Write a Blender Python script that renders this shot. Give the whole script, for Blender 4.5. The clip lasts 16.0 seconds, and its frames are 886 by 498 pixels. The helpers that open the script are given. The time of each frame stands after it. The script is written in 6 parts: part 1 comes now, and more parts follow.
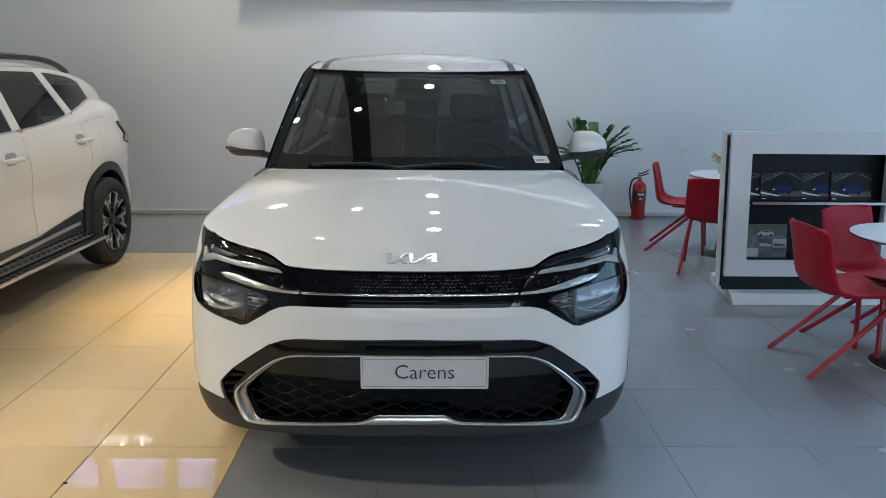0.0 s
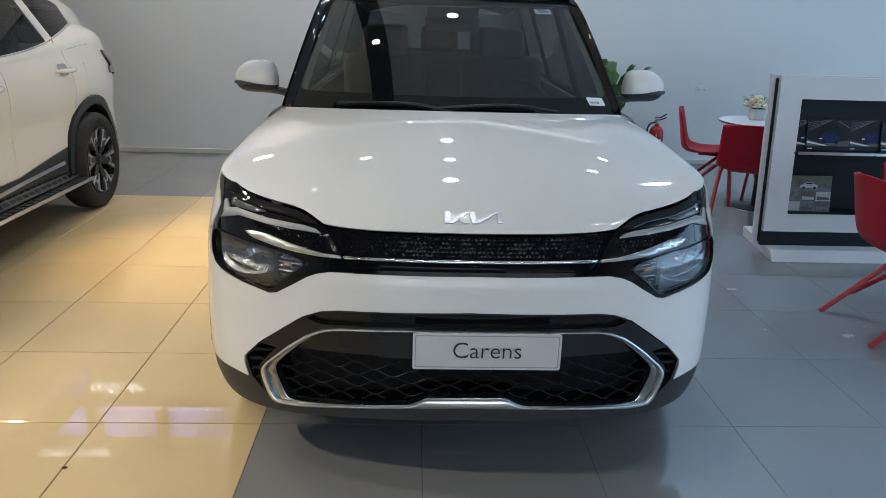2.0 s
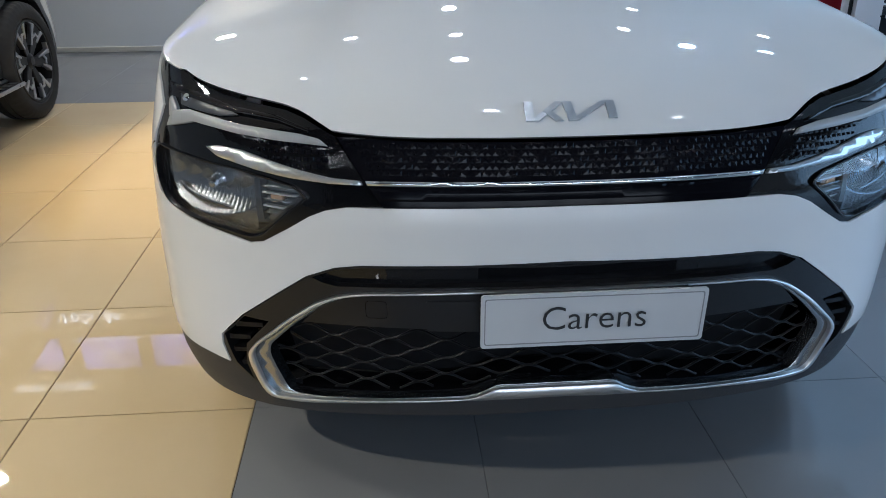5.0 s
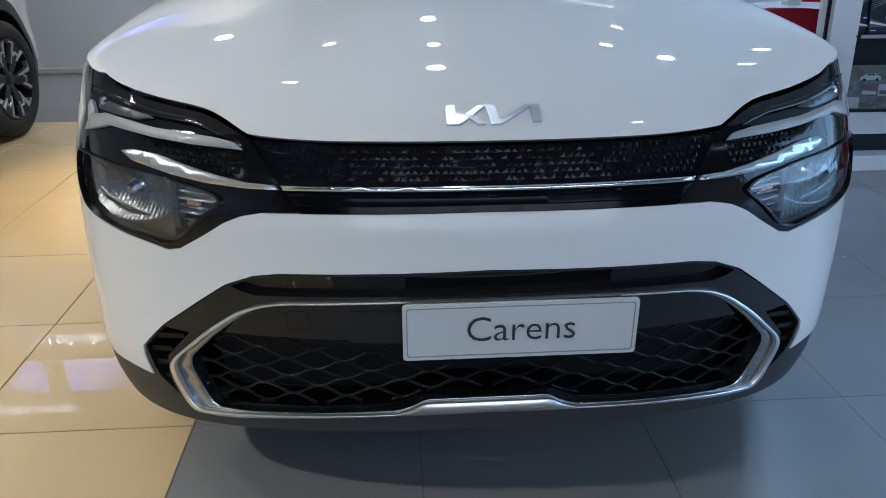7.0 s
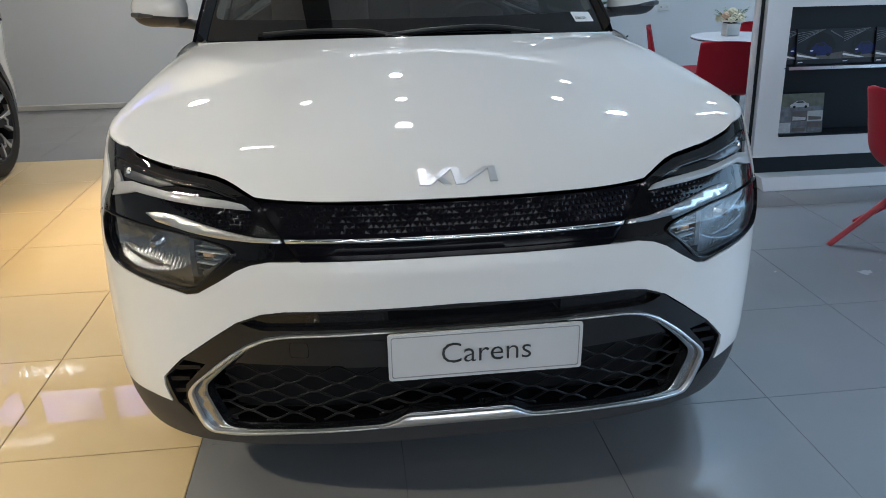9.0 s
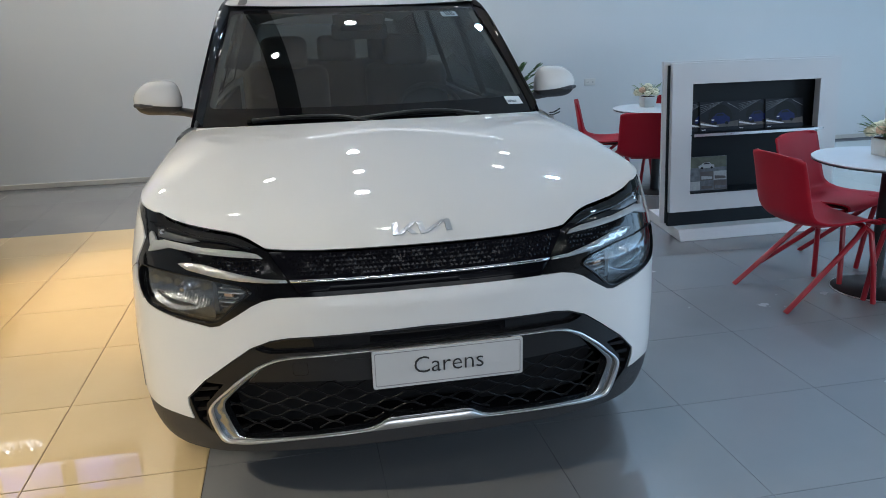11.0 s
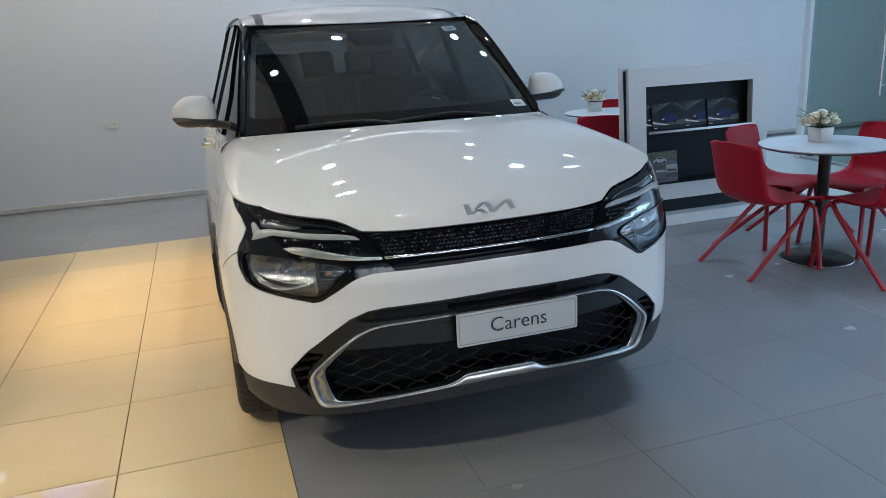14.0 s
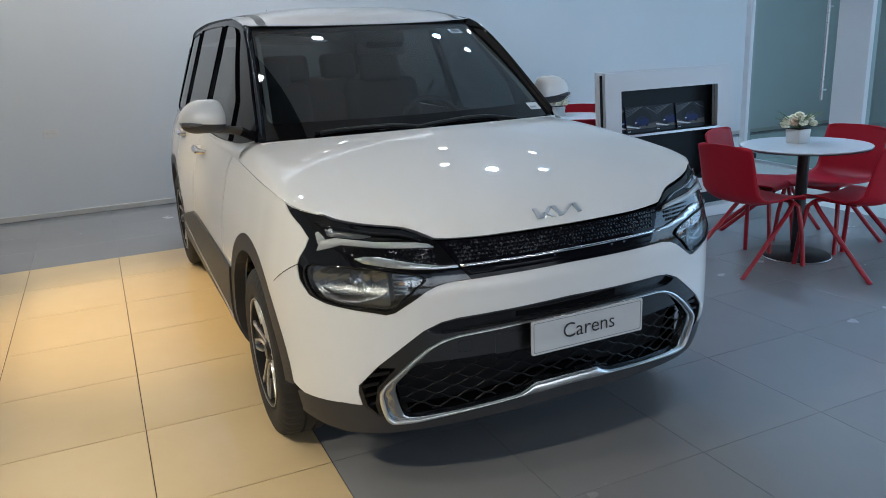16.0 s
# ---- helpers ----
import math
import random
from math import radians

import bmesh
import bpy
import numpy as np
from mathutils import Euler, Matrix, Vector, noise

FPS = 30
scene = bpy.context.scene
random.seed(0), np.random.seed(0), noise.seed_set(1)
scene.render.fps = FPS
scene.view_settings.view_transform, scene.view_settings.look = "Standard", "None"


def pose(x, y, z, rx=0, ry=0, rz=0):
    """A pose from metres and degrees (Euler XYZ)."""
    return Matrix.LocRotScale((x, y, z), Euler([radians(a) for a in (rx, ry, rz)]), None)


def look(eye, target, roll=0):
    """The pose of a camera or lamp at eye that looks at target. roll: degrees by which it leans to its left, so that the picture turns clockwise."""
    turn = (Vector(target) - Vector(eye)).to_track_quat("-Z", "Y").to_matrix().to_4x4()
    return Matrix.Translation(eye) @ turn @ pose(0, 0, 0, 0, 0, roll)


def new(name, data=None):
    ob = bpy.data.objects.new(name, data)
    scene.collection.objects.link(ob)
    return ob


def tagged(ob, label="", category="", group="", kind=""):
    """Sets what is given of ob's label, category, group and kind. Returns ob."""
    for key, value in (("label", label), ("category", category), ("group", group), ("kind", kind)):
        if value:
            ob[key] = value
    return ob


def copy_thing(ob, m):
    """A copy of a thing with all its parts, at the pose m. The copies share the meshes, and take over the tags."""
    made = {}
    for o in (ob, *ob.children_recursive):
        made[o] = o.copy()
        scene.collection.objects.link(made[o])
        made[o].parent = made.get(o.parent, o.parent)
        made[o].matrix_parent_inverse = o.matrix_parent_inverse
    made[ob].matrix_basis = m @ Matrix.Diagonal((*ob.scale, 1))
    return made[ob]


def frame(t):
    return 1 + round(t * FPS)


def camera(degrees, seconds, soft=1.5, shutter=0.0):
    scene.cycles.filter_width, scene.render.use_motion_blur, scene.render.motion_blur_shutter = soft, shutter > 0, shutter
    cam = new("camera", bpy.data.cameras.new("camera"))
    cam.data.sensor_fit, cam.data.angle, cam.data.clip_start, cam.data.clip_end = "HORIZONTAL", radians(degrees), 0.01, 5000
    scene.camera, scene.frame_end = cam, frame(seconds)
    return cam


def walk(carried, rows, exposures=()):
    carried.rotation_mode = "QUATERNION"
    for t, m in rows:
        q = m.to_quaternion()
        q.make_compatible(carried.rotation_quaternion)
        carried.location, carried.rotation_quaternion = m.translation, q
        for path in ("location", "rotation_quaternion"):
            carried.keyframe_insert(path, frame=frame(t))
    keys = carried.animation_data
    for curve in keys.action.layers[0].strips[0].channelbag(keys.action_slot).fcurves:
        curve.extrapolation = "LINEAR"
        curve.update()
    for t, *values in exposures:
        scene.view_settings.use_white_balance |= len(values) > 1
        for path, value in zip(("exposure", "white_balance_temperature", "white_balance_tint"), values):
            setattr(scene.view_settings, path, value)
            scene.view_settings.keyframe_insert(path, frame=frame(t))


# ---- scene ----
from mathutils.geometry import delaunay_2d_cdt

cam = camera(62.0, 16.0, soft=0.9)
PATH = [
    (0, (0.172, 0.333, 1.521), (0.208, 2.284, 1.081), 0.5),
    (0.5, (0.158, 0.344, 1.508), (0.208, 2.289, 1.045), 1.1),
    (1, (0.076, 0.393, 1.5), (0.137, 2.33, 1.005), 1.7),
    (1.5, (-0.002, 0.518, 1.485), (0.071, 2.442, 0.946), 1.9),
    (2, (-0.075, 0.735, 1.48), (0.011, 2.642, 0.886), 1.7),
    (2.5, (-0.135, 0.918, 1.458), (-0.027, 2.798, 0.783), 1.5),
    (3, (-0.253, 1.149, 1.446), (-0.12, 2.998, 0.695), 1.1),
    (3.5, (-0.275, 1.304, 1.414), (-0.131, 3.124, 0.597), 0.6),
    (4, (-0.246, 1.452, 1.363), (-0.104, 3.246, 0.491), -0.2),
    (6.5, (-0.208, 1.539, 1.208), (-0.086, 3.371, 0.415), -0.1),
    (7, (-0.075, 1.538, 1.221), (0.054, 3.372, 0.434), -0.1),
    (7.5, (0.0, 1.541, 1.216), (0.14, 3.375, 0.432), -0.1),
    (8, (0.03, 1.523, 1.238), (0.183, 3.358, 0.456), -0.2),
    (8.5, (-0.029, 1.425, 1.315), (0.154, 3.26, 0.539), -0.6),
    (9, (-0.107, 1.298, 1.377), (0.108, 3.141, 0.63), -0.9),
    (9.5, (-0.147, 1.195, 1.394), (0.104, 3.048, 0.686), -1.2),
    (10, (-0.149, 1.026, 1.436), (0.134, 2.893, 0.776), -1.6),
    (12.5, (-0.394, 0.682, 1.48), (0.059, 2.558, 0.955), -1.4),
    (13, (-0.453, 0.607, 1.48), (0.013, 2.476, 0.943), -1.8),
    (13.5, (-0.625, 0.582, 1.473), (-0.101, 2.436, 0.937), -2.3),
    (14, (-0.783, 0.576, 1.467), (-0.203, 2.412, 0.924), -3.0),
    (14.5, (-0.883, 0.662, 1.451), (-0.255, 2.481, 0.908), -3.3),
    (15, (-0.999, 0.784, 1.464), (-0.319, 2.586, 0.927), -3.3),
    (15.5, (-1.107, 0.846, 1.47), (-0.372, 2.627, 0.935), -3.0),
    (16, (-1.223, 0.84, 1.466), (-0.429, 2.596, 0.931), -2.7),
]
LIGHT_METER = [(0, .09, 6180, 10), (2, .08, 6100, 10), (3, .08, 5880, 10), (4, -.04, 5700, 10), (6.5, .02, 5440, 10), (7.5, .06, 5520, 10), (8.2, .17, 5980, 10), (8.7, .19, 6150, 10), (12.5, .10, 6080, 10), (16, .02, 5920, 10)]
walk(cam, [(t, look(eye, target, roll)) for t, eye, target, roll in PATH], LIGHT_METER)

# ---- world, daylight, lamps ----
world = bpy.data.worlds.new("daylight")
scene.world = world
world.use_nodes = True
wn = world.node_tree
sky = wn.nodes.new("ShaderNodeTexSky")
sky.sky_type = "NISHITA"
sky.sun_disc = False
sky.sun_elevation = radians(40)
sky.sun_rotation = radians(150)
wn.links.new(sky.outputs[0], wn.nodes["Background"].inputs[0])
wn.nodes["Background"].inputs[1].default_value = 0.08

CEIL = 4.3


def lamp(name, kind, m, energy, colour, **more):
    data = bpy.data.lights.new(name, kind)
    data.energy, data.color = energy, colour
    if kind == "AREA":
        data.shape = "RECTANGLE"
        data.size, data.size_y = more["size"]
    if kind == "SPOT":
        data.spot_size, data.spot_blend = radians(more["cone"]), more.get("blend", 0.6)
        data.shadow_soft_size = more.get("soft", 0.06)
    ob = new(name, data)
    ob.matrix_world = m
    return ob


COOL, WARM, NEUTRAL, PALE_WARM = (0.44, 0.71, 1.0), (1.0, 0.69, 0.28), (0.93, 0.96, 1.0), (1.0, 0.86, 0.63)
# daylight through the glazed shop front behind and to the right
lamp("shopfront_daylight", "AREA", look((1.5, -8.7, 1.3), (1.0, 8, 0.8)), 290, (0.87, 0.935, 1.0), size=(10.0, 2.0))
lamp("side_daylight", "AREA", look((9.3, 1.0, 2.0), (0, 3.5, 1.0)), 210, COOL, size=(8.0, 3.2))
# ceiling spots: some follow reflections and shadows, others are unseen fill added for brightness
SPOTS = [(-2.4, 5.9, WARM, 560, 34, (-1.2, 5.35, 0)), (-4.5, 7.9, PALE_WARM, 470, 60, (-1.6, 5.1, 0)), (-3.7, 3.0, PALE_WARM, 195, 95, (-1.0, 2.5, 0)), (-1.06, 5.4, PALE_WARM, 125, 75, (-2.6, 5.0, .6)), (-3.9, 1.2, PALE_WARM, 520, 36, (-0.95, 2.9, .1)),
         (-4.4, 5.4, PALE_WARM, 115, 110, (-4.4, 5.4, 0)), (0.25, 3.3, NEUTRAL, 16, 120, (0.25, 3.3, 0)), (0.25, 6.12, NEUTRAL, 35, 120, (0.25, 6.12, 0)), (2.08, 2.5, COOL, 300, 56, (2.3, 2.0, 0)), (2.55, 6.75, COOL, 310, 90, (2.6, 2.8, 0)),
         (4.6, 1.6, COOL, 90, 80, (4.4, 1.2, 0)), (4.7, 4.4, COOL, 95, 88, (4.3, 4.0, 0)), (3.3, 6.65, COOL, 25, 120, (3.3, 6.65, 0)), (-2.0, 8.45, PALE_WARM, 190, 130, (-2.6, 7.9, 0)), (0.25, 7.95, NEUTRAL, 205, 130, (0.6, 7.9, 0)),
         (3.8, 7.8, COOL, 125, 130, (4.4, 7.85, 0)), (2.3, -3.4, NEUTRAL, 14, 130, (2.3, -3.4, 0)), (-1.9, -3.4, NEUTRAL, 14, 130, (-1.9, -3.4, 0)), (7.6, 6.8, COOL, 120, 130, (7.6, 6.8, 0))]
for sx, sy, tint, power, cone, aim in SPOTS:
    lamp("spot_lamp", "SPOT", look((sx, sy, CEIL - 0.035), aim), power, tint, cone=cone, blend=0.9, soft=0.08)


# ---- materials ----
def mat(name, colour, rough=0.5, metal=0.0, coat=0.0, vary=0.0, scale=8.0, bump=0.0, bump_scale=60.0, rough_vary=0.0, emit=None, spec=0.5, island=0.0):
    m = bpy.data.materials.new(name)
    m.use_nodes = True
    nt = m.node_tree
    b = nt.nodes["Principled BSDF"]
    c = (*colour, 1.0)
    b.inputs["Base Color"].default_value = c
    b.inputs["Roughness"].default_value = rough
    b.inputs["Metallic"].default_value = metal
    b.inputs["Coat Weight"].default_value = coat
    b.inputs["Coat Roughness"].default_value = 0.01
    b.inputs["Specular IOR Level"].default_value = spec
    co = nt.nodes.new("ShaderNodeTexCoord")
    if vary or rough_vary:
        no = nt.nodes.new("ShaderNodeTexNoise")
        no.inputs["Scale"].default_value = scale
        no.inputs["Detail"].default_value = 6
        nt.links.new(co.outputs["Object"], no.inputs["Vector"])
        if vary:
            mix = nt.nodes.new("ShaderNodeMix")
            mix.data_type = "RGBA"
            mix.inputs[6].default_value = (*[v * (1 - vary) for v in colour], 1)
            mix.inputs[7].default_value = (*[min(1, v * (1 + vary)) for v in colour], 1)
            nt.links.new(no.outputs["Fac"], mix.inputs[0])
            nt.links.new(mix.outputs[2], b.inputs["Base Color"])
        if rough_vary:
            mr = nt.nodes.new("ShaderNodeMapRange")
            mr.inputs[3].default_value = max(0.0, rough - rough_vary)
            mr.inputs[4].default_value = rough + rough_vary
            nt.links.new(no.outputs["Fac"], mr.inputs[0])
            nt.links.new(mr.outputs[0], b.inputs["Roughness"])
    if bump:
        n2 = nt.nodes.new("ShaderNodeTexNoise")
        n2.inputs["Scale"].default_value = bump_scale
        n2.inputs["Detail"].default_value = 4
        nt.links.new(co.outputs["Object"], n2.inputs["Vector"])
        bp = nt.nodes.new("ShaderNodeBump")
        bp.inputs["Strength"].default_value = bump
        bp.inputs["Distance"].default_value = 0.002
        nt.links.new(n2.outputs["Fac"], bp.inputs["Height"])
        nt.links.new(bp.outputs[0], b.inputs["Normal"])
    if emit:
        b.inputs["Emission Color"].default_value = (*emit[0], 1)
        b.inputs["Emission Strength"].default_value = emit[1]
    return m


def pane_mat(name, tint, low=0.04):
    """Thin glass: tinted see-through, with mirror gloss that grows towards grazing."""
    m = bpy.data.materials.new(name)
    m.use_nodes = True
    nt = m.node_tree
    nt.nodes.remove(nt.nodes["Principled BSDF"])
    t = nt.nodes.new("ShaderNodeBsdfTransparent")
    t.inputs[0].default_value = (*tint, 1)
    g = nt.nodes.new("ShaderNodeBsdfGlossy")
    g.inputs["Roughness"].default_value = 0.0
    lw = nt.nodes.new("ShaderNodeLayerWeight")
    lw.inputs[0].default_value = 0.5
    pw = nt.nodes.new("ShaderNodeMath")
    pw.operation = "POWER"
    pw.inputs[1].default_value = 5.0
    ma = nt.nodes.new("ShaderNodeMath")
    ma.operation = "MULTIPLY_ADD"
    ma.inputs[1].default_value, ma.inputs[2].default_value = 1 - low, low
    mx = nt.nodes.new("ShaderNodeMixShader")
    nt.links.new(lw.outputs["Facing"], pw.inputs[0])
    nt.links.new(pw.outputs[0], ma.inputs[0])
    nt.links.new(ma.outputs[0], mx.inputs[0])
    nt.links.new(t.outputs[0], mx.inputs[1])
    nt.links.new(g.outputs[0], mx.inputs[2])
    nt.links.new(mx.outputs[0], nt.nodes["Material Output"].inputs[0])
    return m


def tile_mat(name, low, high, rough, cloud, spread):
    """Polished porcelain: soft clouds, fine speckle, each tile slightly apart in tone."""
    m = bpy.data.materials.new(name)
    m.use_nodes = True
    nt = m.node_tree
    b = nt.nodes["Principled BSDF"]
    co = nt.nodes.new("ShaderNodeNewGeometry")
    n1 = nt.nodes.new("ShaderNodeTexNoise")
    n1.inputs["Scale"].default_value = cloud
    n1.inputs["Detail"].default_value = 8
    n1.inputs["Roughness"].default_value = 0.6
    nt.links.new(co.outputs["Position"], n1.inputs["Vector"])
    mix = nt.nodes.new("ShaderNodeMix")
    mix.data_type = "RGBA"
    mix.inputs[6].default_value = (*low, 1)
    mix.inputs[7].default_value = (*high, 1)
    nt.links.new(n1.outputs["Fac"], mix.inputs[0])
    info = nt.nodes.new("ShaderNodeObjectInfo")
    mr = nt.nodes.new("ShaderNodeMapRange")
    mr.inputs[3].default_value = 1 - spread
    mr.inputs[4].default_value = 1 + spread
    nt.links.new(info.outputs["Random"], mr.inputs[0])
    mul = nt.nodes.new("ShaderNodeVectorMath")
    mul.operation = "SCALE"
    nt.links.new(mix.outputs[2], mul.inputs[0])
    nt.links.new(mr.outputs[0], mul.inputs["Scale"])
    nt.links.new(mul.outputs[0], b.inputs["Base Color"])
    n2 = nt.nodes.new("ShaderNodeTexNoise")
    n2.inputs["Scale"].default_value = 3.0
    n2.inputs["Detail"].default_value = 6
    nt.links.new(co.outputs["Position"], n2.inputs["Vector"])
    r = nt.nodes.new("ShaderNodeMapRange")
    r.inputs[1].default_value, r.inputs[2].default_value = 0.3, 0.7
    r.inputs[3].default_value, r.inputs[4].default_value = rough * 0.92, rough * 1.1
    nt.links.new(n2.outputs["Fac"], r.inputs[0])
    nt.links.new(r.outputs[0], b.inputs["Roughness"])
    n3 = nt.nodes.new("ShaderNodeTexNoise")
    n3.inputs["Scale"].default_value = 14.0
    nt.links.new(co.outputs["Position"], n3.inputs["Vector"])
    bp = nt.nodes.new("ShaderNodeBump")
    bp.inputs["Strength"].default_value = 0.006
    bp.inputs["Distance"].default_value = 0.002
    nt.links.new(n3.outputs["Fac"], bp.inputs["Height"])
    nt.links.new(bp.outputs[0], b.inputs["Normal"])
    return m


PAINT = mat("white_car_paint", (0.77, 0.77, 0.76), 0.45, coat=1.0, vary=0.015, scale=3, spec=0.02)
PAINT2 = mat("pearl_white_paint", (0.78, 0.77, 0.73), 0.45, coat=1.0, vary=0.015, scale=3, spec=0.02)
GLOSS = mat("gloss_black", (0.006, 0.006, 0.007), 0.025, spec=0.5)
LAMP_GLOSS = mat("wavy_gloss_black", (0.005, 0.005, 0.006), 0.02, spec=0.45, bump=0.16, bump_scale=70)
STUD = mat("gem_black", (0.004, 0.004, 0.006), 0.17, spec=0.13)
BAND = mat("band_black", (0.004, 0.004, 0.006), 0.1, spec=0.08)
SLOT = mat("slot_black", (0.003, 0.003, 0.004), 0.2, spec=0.25)
CLAD = mat("grey_black_plastic", (0.032, 0.032, 0.034), 0.5, bump=0.25, bump_scale=900, vary=0.1, scale=40)
PANEL = mat("satin_black_plastic", (0.008, 0.008, 0.009), 0.30, bump=0.15, bump_scale=900)
CHROME = mat("satin_chrome", (0.80, 0.81, 0.83), 0.12, 1.0, rough_vary=0.04, scale=30)
CHROME_CUT = mat("patterned_chrome", (0.40, 0.41, 0.42), 0.14, 1.0, bump=0.5, bump_scale=250)
SATIN = mat("satin_silver_trim", (0.86, 0.86, 0.86), 0.36, 1.0, rough_vary=0.04, scale=30)
SILVER = mat("brushed_silver", (0.62, 0.64, 0.66), 0.28, 1.0)
GRILLE_SHADE = mat("grille_shade_black", (0.006, 0.0065, 0.008), 0.6, vary=0.3, scale=25, spec=0.2)
LATTICE = mat("grille_mesh_black", (0.006, 0.006, 0.007), 0.42, spec=0.2)
RUBBER = mat("tyre_rubber", (0.013, 0.013, 0.013), 0.7, vary=0.25, scale=30, bump=0.3, bump_scale=300)
ALLOY = mat("machined_alloy", (0.58, 0.58, 0.59), 0.34, 1.0, rough_vary=0.06, scale=60)
ALLOY_GREY = mat("grey_machined_alloy", (0.50, 0.50, 0.51), 0.34, 1.0, rough_vary=0.06, scale=60)
ALLOY_DARK = mat("dark_painted_alloy", (0.012, 0.012, 0.013), 0.32, 0.0, coat=0.15, spec=0.3)
DRL = mat("light_guide_plastic", (0.34, 0.35, 0.36), 0.24, coat=0.3)
REFLECTOR = mat("lamp_reflector", (0.33, 0.345, 0.36), 0.25, 1.0, bump=0.4, bump_scale=90)
LAMP_DARK = mat("lamp_inner_grey", (0.10, 0.105, 0.115), 0.3, 0.5)
AMBER = mat("amber_bulb_cover", (0.75, 0.48, 0.30), 0.2, 0.3)
LENS = pane_mat("lamp_lens", (0.74, 0.76, 0.78), 0.08)
SCREEN_GLASS = pane_mat("windscreen_glass", (0.35, 0.39, 0.375), 0.13)
TINT_GLASS = pane_mat("tinted_side_glass", (0.20, 0.22, 0.23), 0.06)
FRIT = mat("windscreen_black_border", (0.006, 0.006, 0.007), 0.03)
CABIN = mat("cabin_dark_grey", (0.035, 0.036, 0.038), 0.75, bump=0.3, bump_scale=400)
CABIN_LIGHT = mat("cabin_headliner", (0.24, 0.245, 0.235), 0.85, bump=0.2, bump_scale=500)
SEAT = mat("black_leatherette", (0.022, 0.022, 0.024), 0.55, bump=0.3, bump_scale=300)
PLATE = mat("plate_white_board", (0.54, 0.55, 0.56), 0.42, vary=0.05, scale=12)
INK = mat("black_ink", (0.02, 0.02, 0.022), 0.5)
PAPER = mat("white_paper", (0.75, 0.75, 0.76), 0.6)
DARK_WALL = mat("grey_feature_wall", (0.10, 0.105, 0.11), 0.6, vary=0.1, scale=1.2)
WALL = mat("white_wall_paint", (0.66, 0.675, 0.683), 0.6, vary=0.04, scale=1.3, bump=0.15, bump_scale=80)
BOARD = mat("grey_board_paint", (0.60, 0.61, 0.615), 0.55, vary=0.04, scale=1.5)
CEILING_DARK = mat("dark_added_ceiling", (0.035, 0.036, 0.04), 0.8, vary=0.1, scale=1)
CEILING = mat("ceiling_paint", (0.70, 0.70, 0.70), 0.8, vary=0.03, scale=1)
SKIRT = mat("skirting_paint", (0.54, 0.52, 0.48), 0.4, vary=0.12, scale=6)
CREAM = tile_mat("cream_porcelain", (0.62, 0.468, 0.262), (0.71, 0.558, 0.33), 0.012, 2.2, 0.03)
GREY = tile_mat("grey_porcelain", (0.196, 0.198, 0.205), (0.268, 0.269, 0.276), 0.25, 0.9, 0.025)
WHITE_TILE = tile_mat("off_white_porcelain", (0.58, 0.62, 0.60), (0.66, 0.70, 0.68), 0.16, 1.6, 0.03)
GROUT_DARK = mat("dark_grout", (0.07, 0.055, 0.035), 0.9, vary=0.3, scale=20)
GROUT_GREY = mat("grey_grout", (0.135, 0.14, 0.15), 0.8, vary=0.9, scale=2.6)
RED = mat("red_moulded_plastic", (0.40, 0.005, 0.020), 0.5, spec=0.3, vary=0.05, scale=5, bump=0.1, bump_scale=500)
RED_METAL = mat("red_lacquered_steel", (0.34, 0.006, 0.018), 0.35, coat=0.3)
TABLE_TOP = mat("white_laminate", (0.74, 0.77, 0.82), 0.22, vary=0.02)
BLACK_METAL = mat("black_powder_coat", (0.012, 0.012, 0.013), 0.42, vary=0.2, scale=30)
STAND_WHITE = mat("white_lacquer_board", (0.66, 0.66, 0.67), 0.38, vary=0.03, scale=4)
STAND_DARK = mat("anthracite_board", (0.010, 0.014, 0.018), 0.5, vary=0.1, scale=6, spec=0.2)
POT = mat("white_glazed_pot", (0.66, 0.66, 0.64), 0.3, vary=0.05)
SOIL = mat("potting_soil", (0.035, 0.022, 0.014), 0.95, bump=0.5, bump_scale=250)
LEAF = mat("glossy_green_leaf", (0.05, 0.13, 0.03), 0.35, vary=0.4, scale=7)
STEM = mat("green_stem", (0.08, 0.15, 0.04), 0.5, vary=0.25, scale=10)
PETAL = mat("cream_petal", (0.80, 0.76, 0.58), 0.7, vary=0.1, scale=30)
LEAF_PALE = mat("pale_green_leaf", (0.16, 0.24, 0.10), 0.5, vary=0.3, scale=9)
PETAL_PEACH = mat("peach_petal", (0.78, 0.52, 0.36), 0.7, vary=0.1, scale=30)
EXT_RED = mat("extinguisher_red", (0.36, 0.012, 0.012), 0.25, coat=0.6)
BRASS = mat("valve_metal", (0.45, 0.43, 0.40), 0.3, 1.0)
SOCKET = mat("socket_plastic", (0.68, 0.67, 0.64), 0.4)
STEEL = mat("brushed_steel", (0.55, 0.56, 0.58), 0.3, 1.0, rough_vary=0.08, scale=50)
FRAME_WHITE = mat("white_aluminium", (0.70, 0.71, 0.73), 0.4)
GLASS_WALL = pane_mat("partition_glass", (0.36, 0.45, 0.43), 0.06)
LIGHT_DISC = mat("downlight_glow", (1, 1, 1), 0.5, emit=((1.0, 0.95, 0.88), 45.0))
LETTER_GLOW = mat("backlit_letter", (1, 1, 1), 0.5, emit=((0.92, 0.96, 1.0), 2.6))
SIGN_GLOW = mat("bright_backlit_letter", (1, 1, 1), 0.5, emit=((0.92, 0.96, 1.0), 2.1))
SCREEN_GLOW = mat("violet_screen", (0.1, 0.1, 0.1), 0.3, emit=((0.30, 0.33, 1.0), 2.0))
_nt = SCREEN_GLOW.node_tree
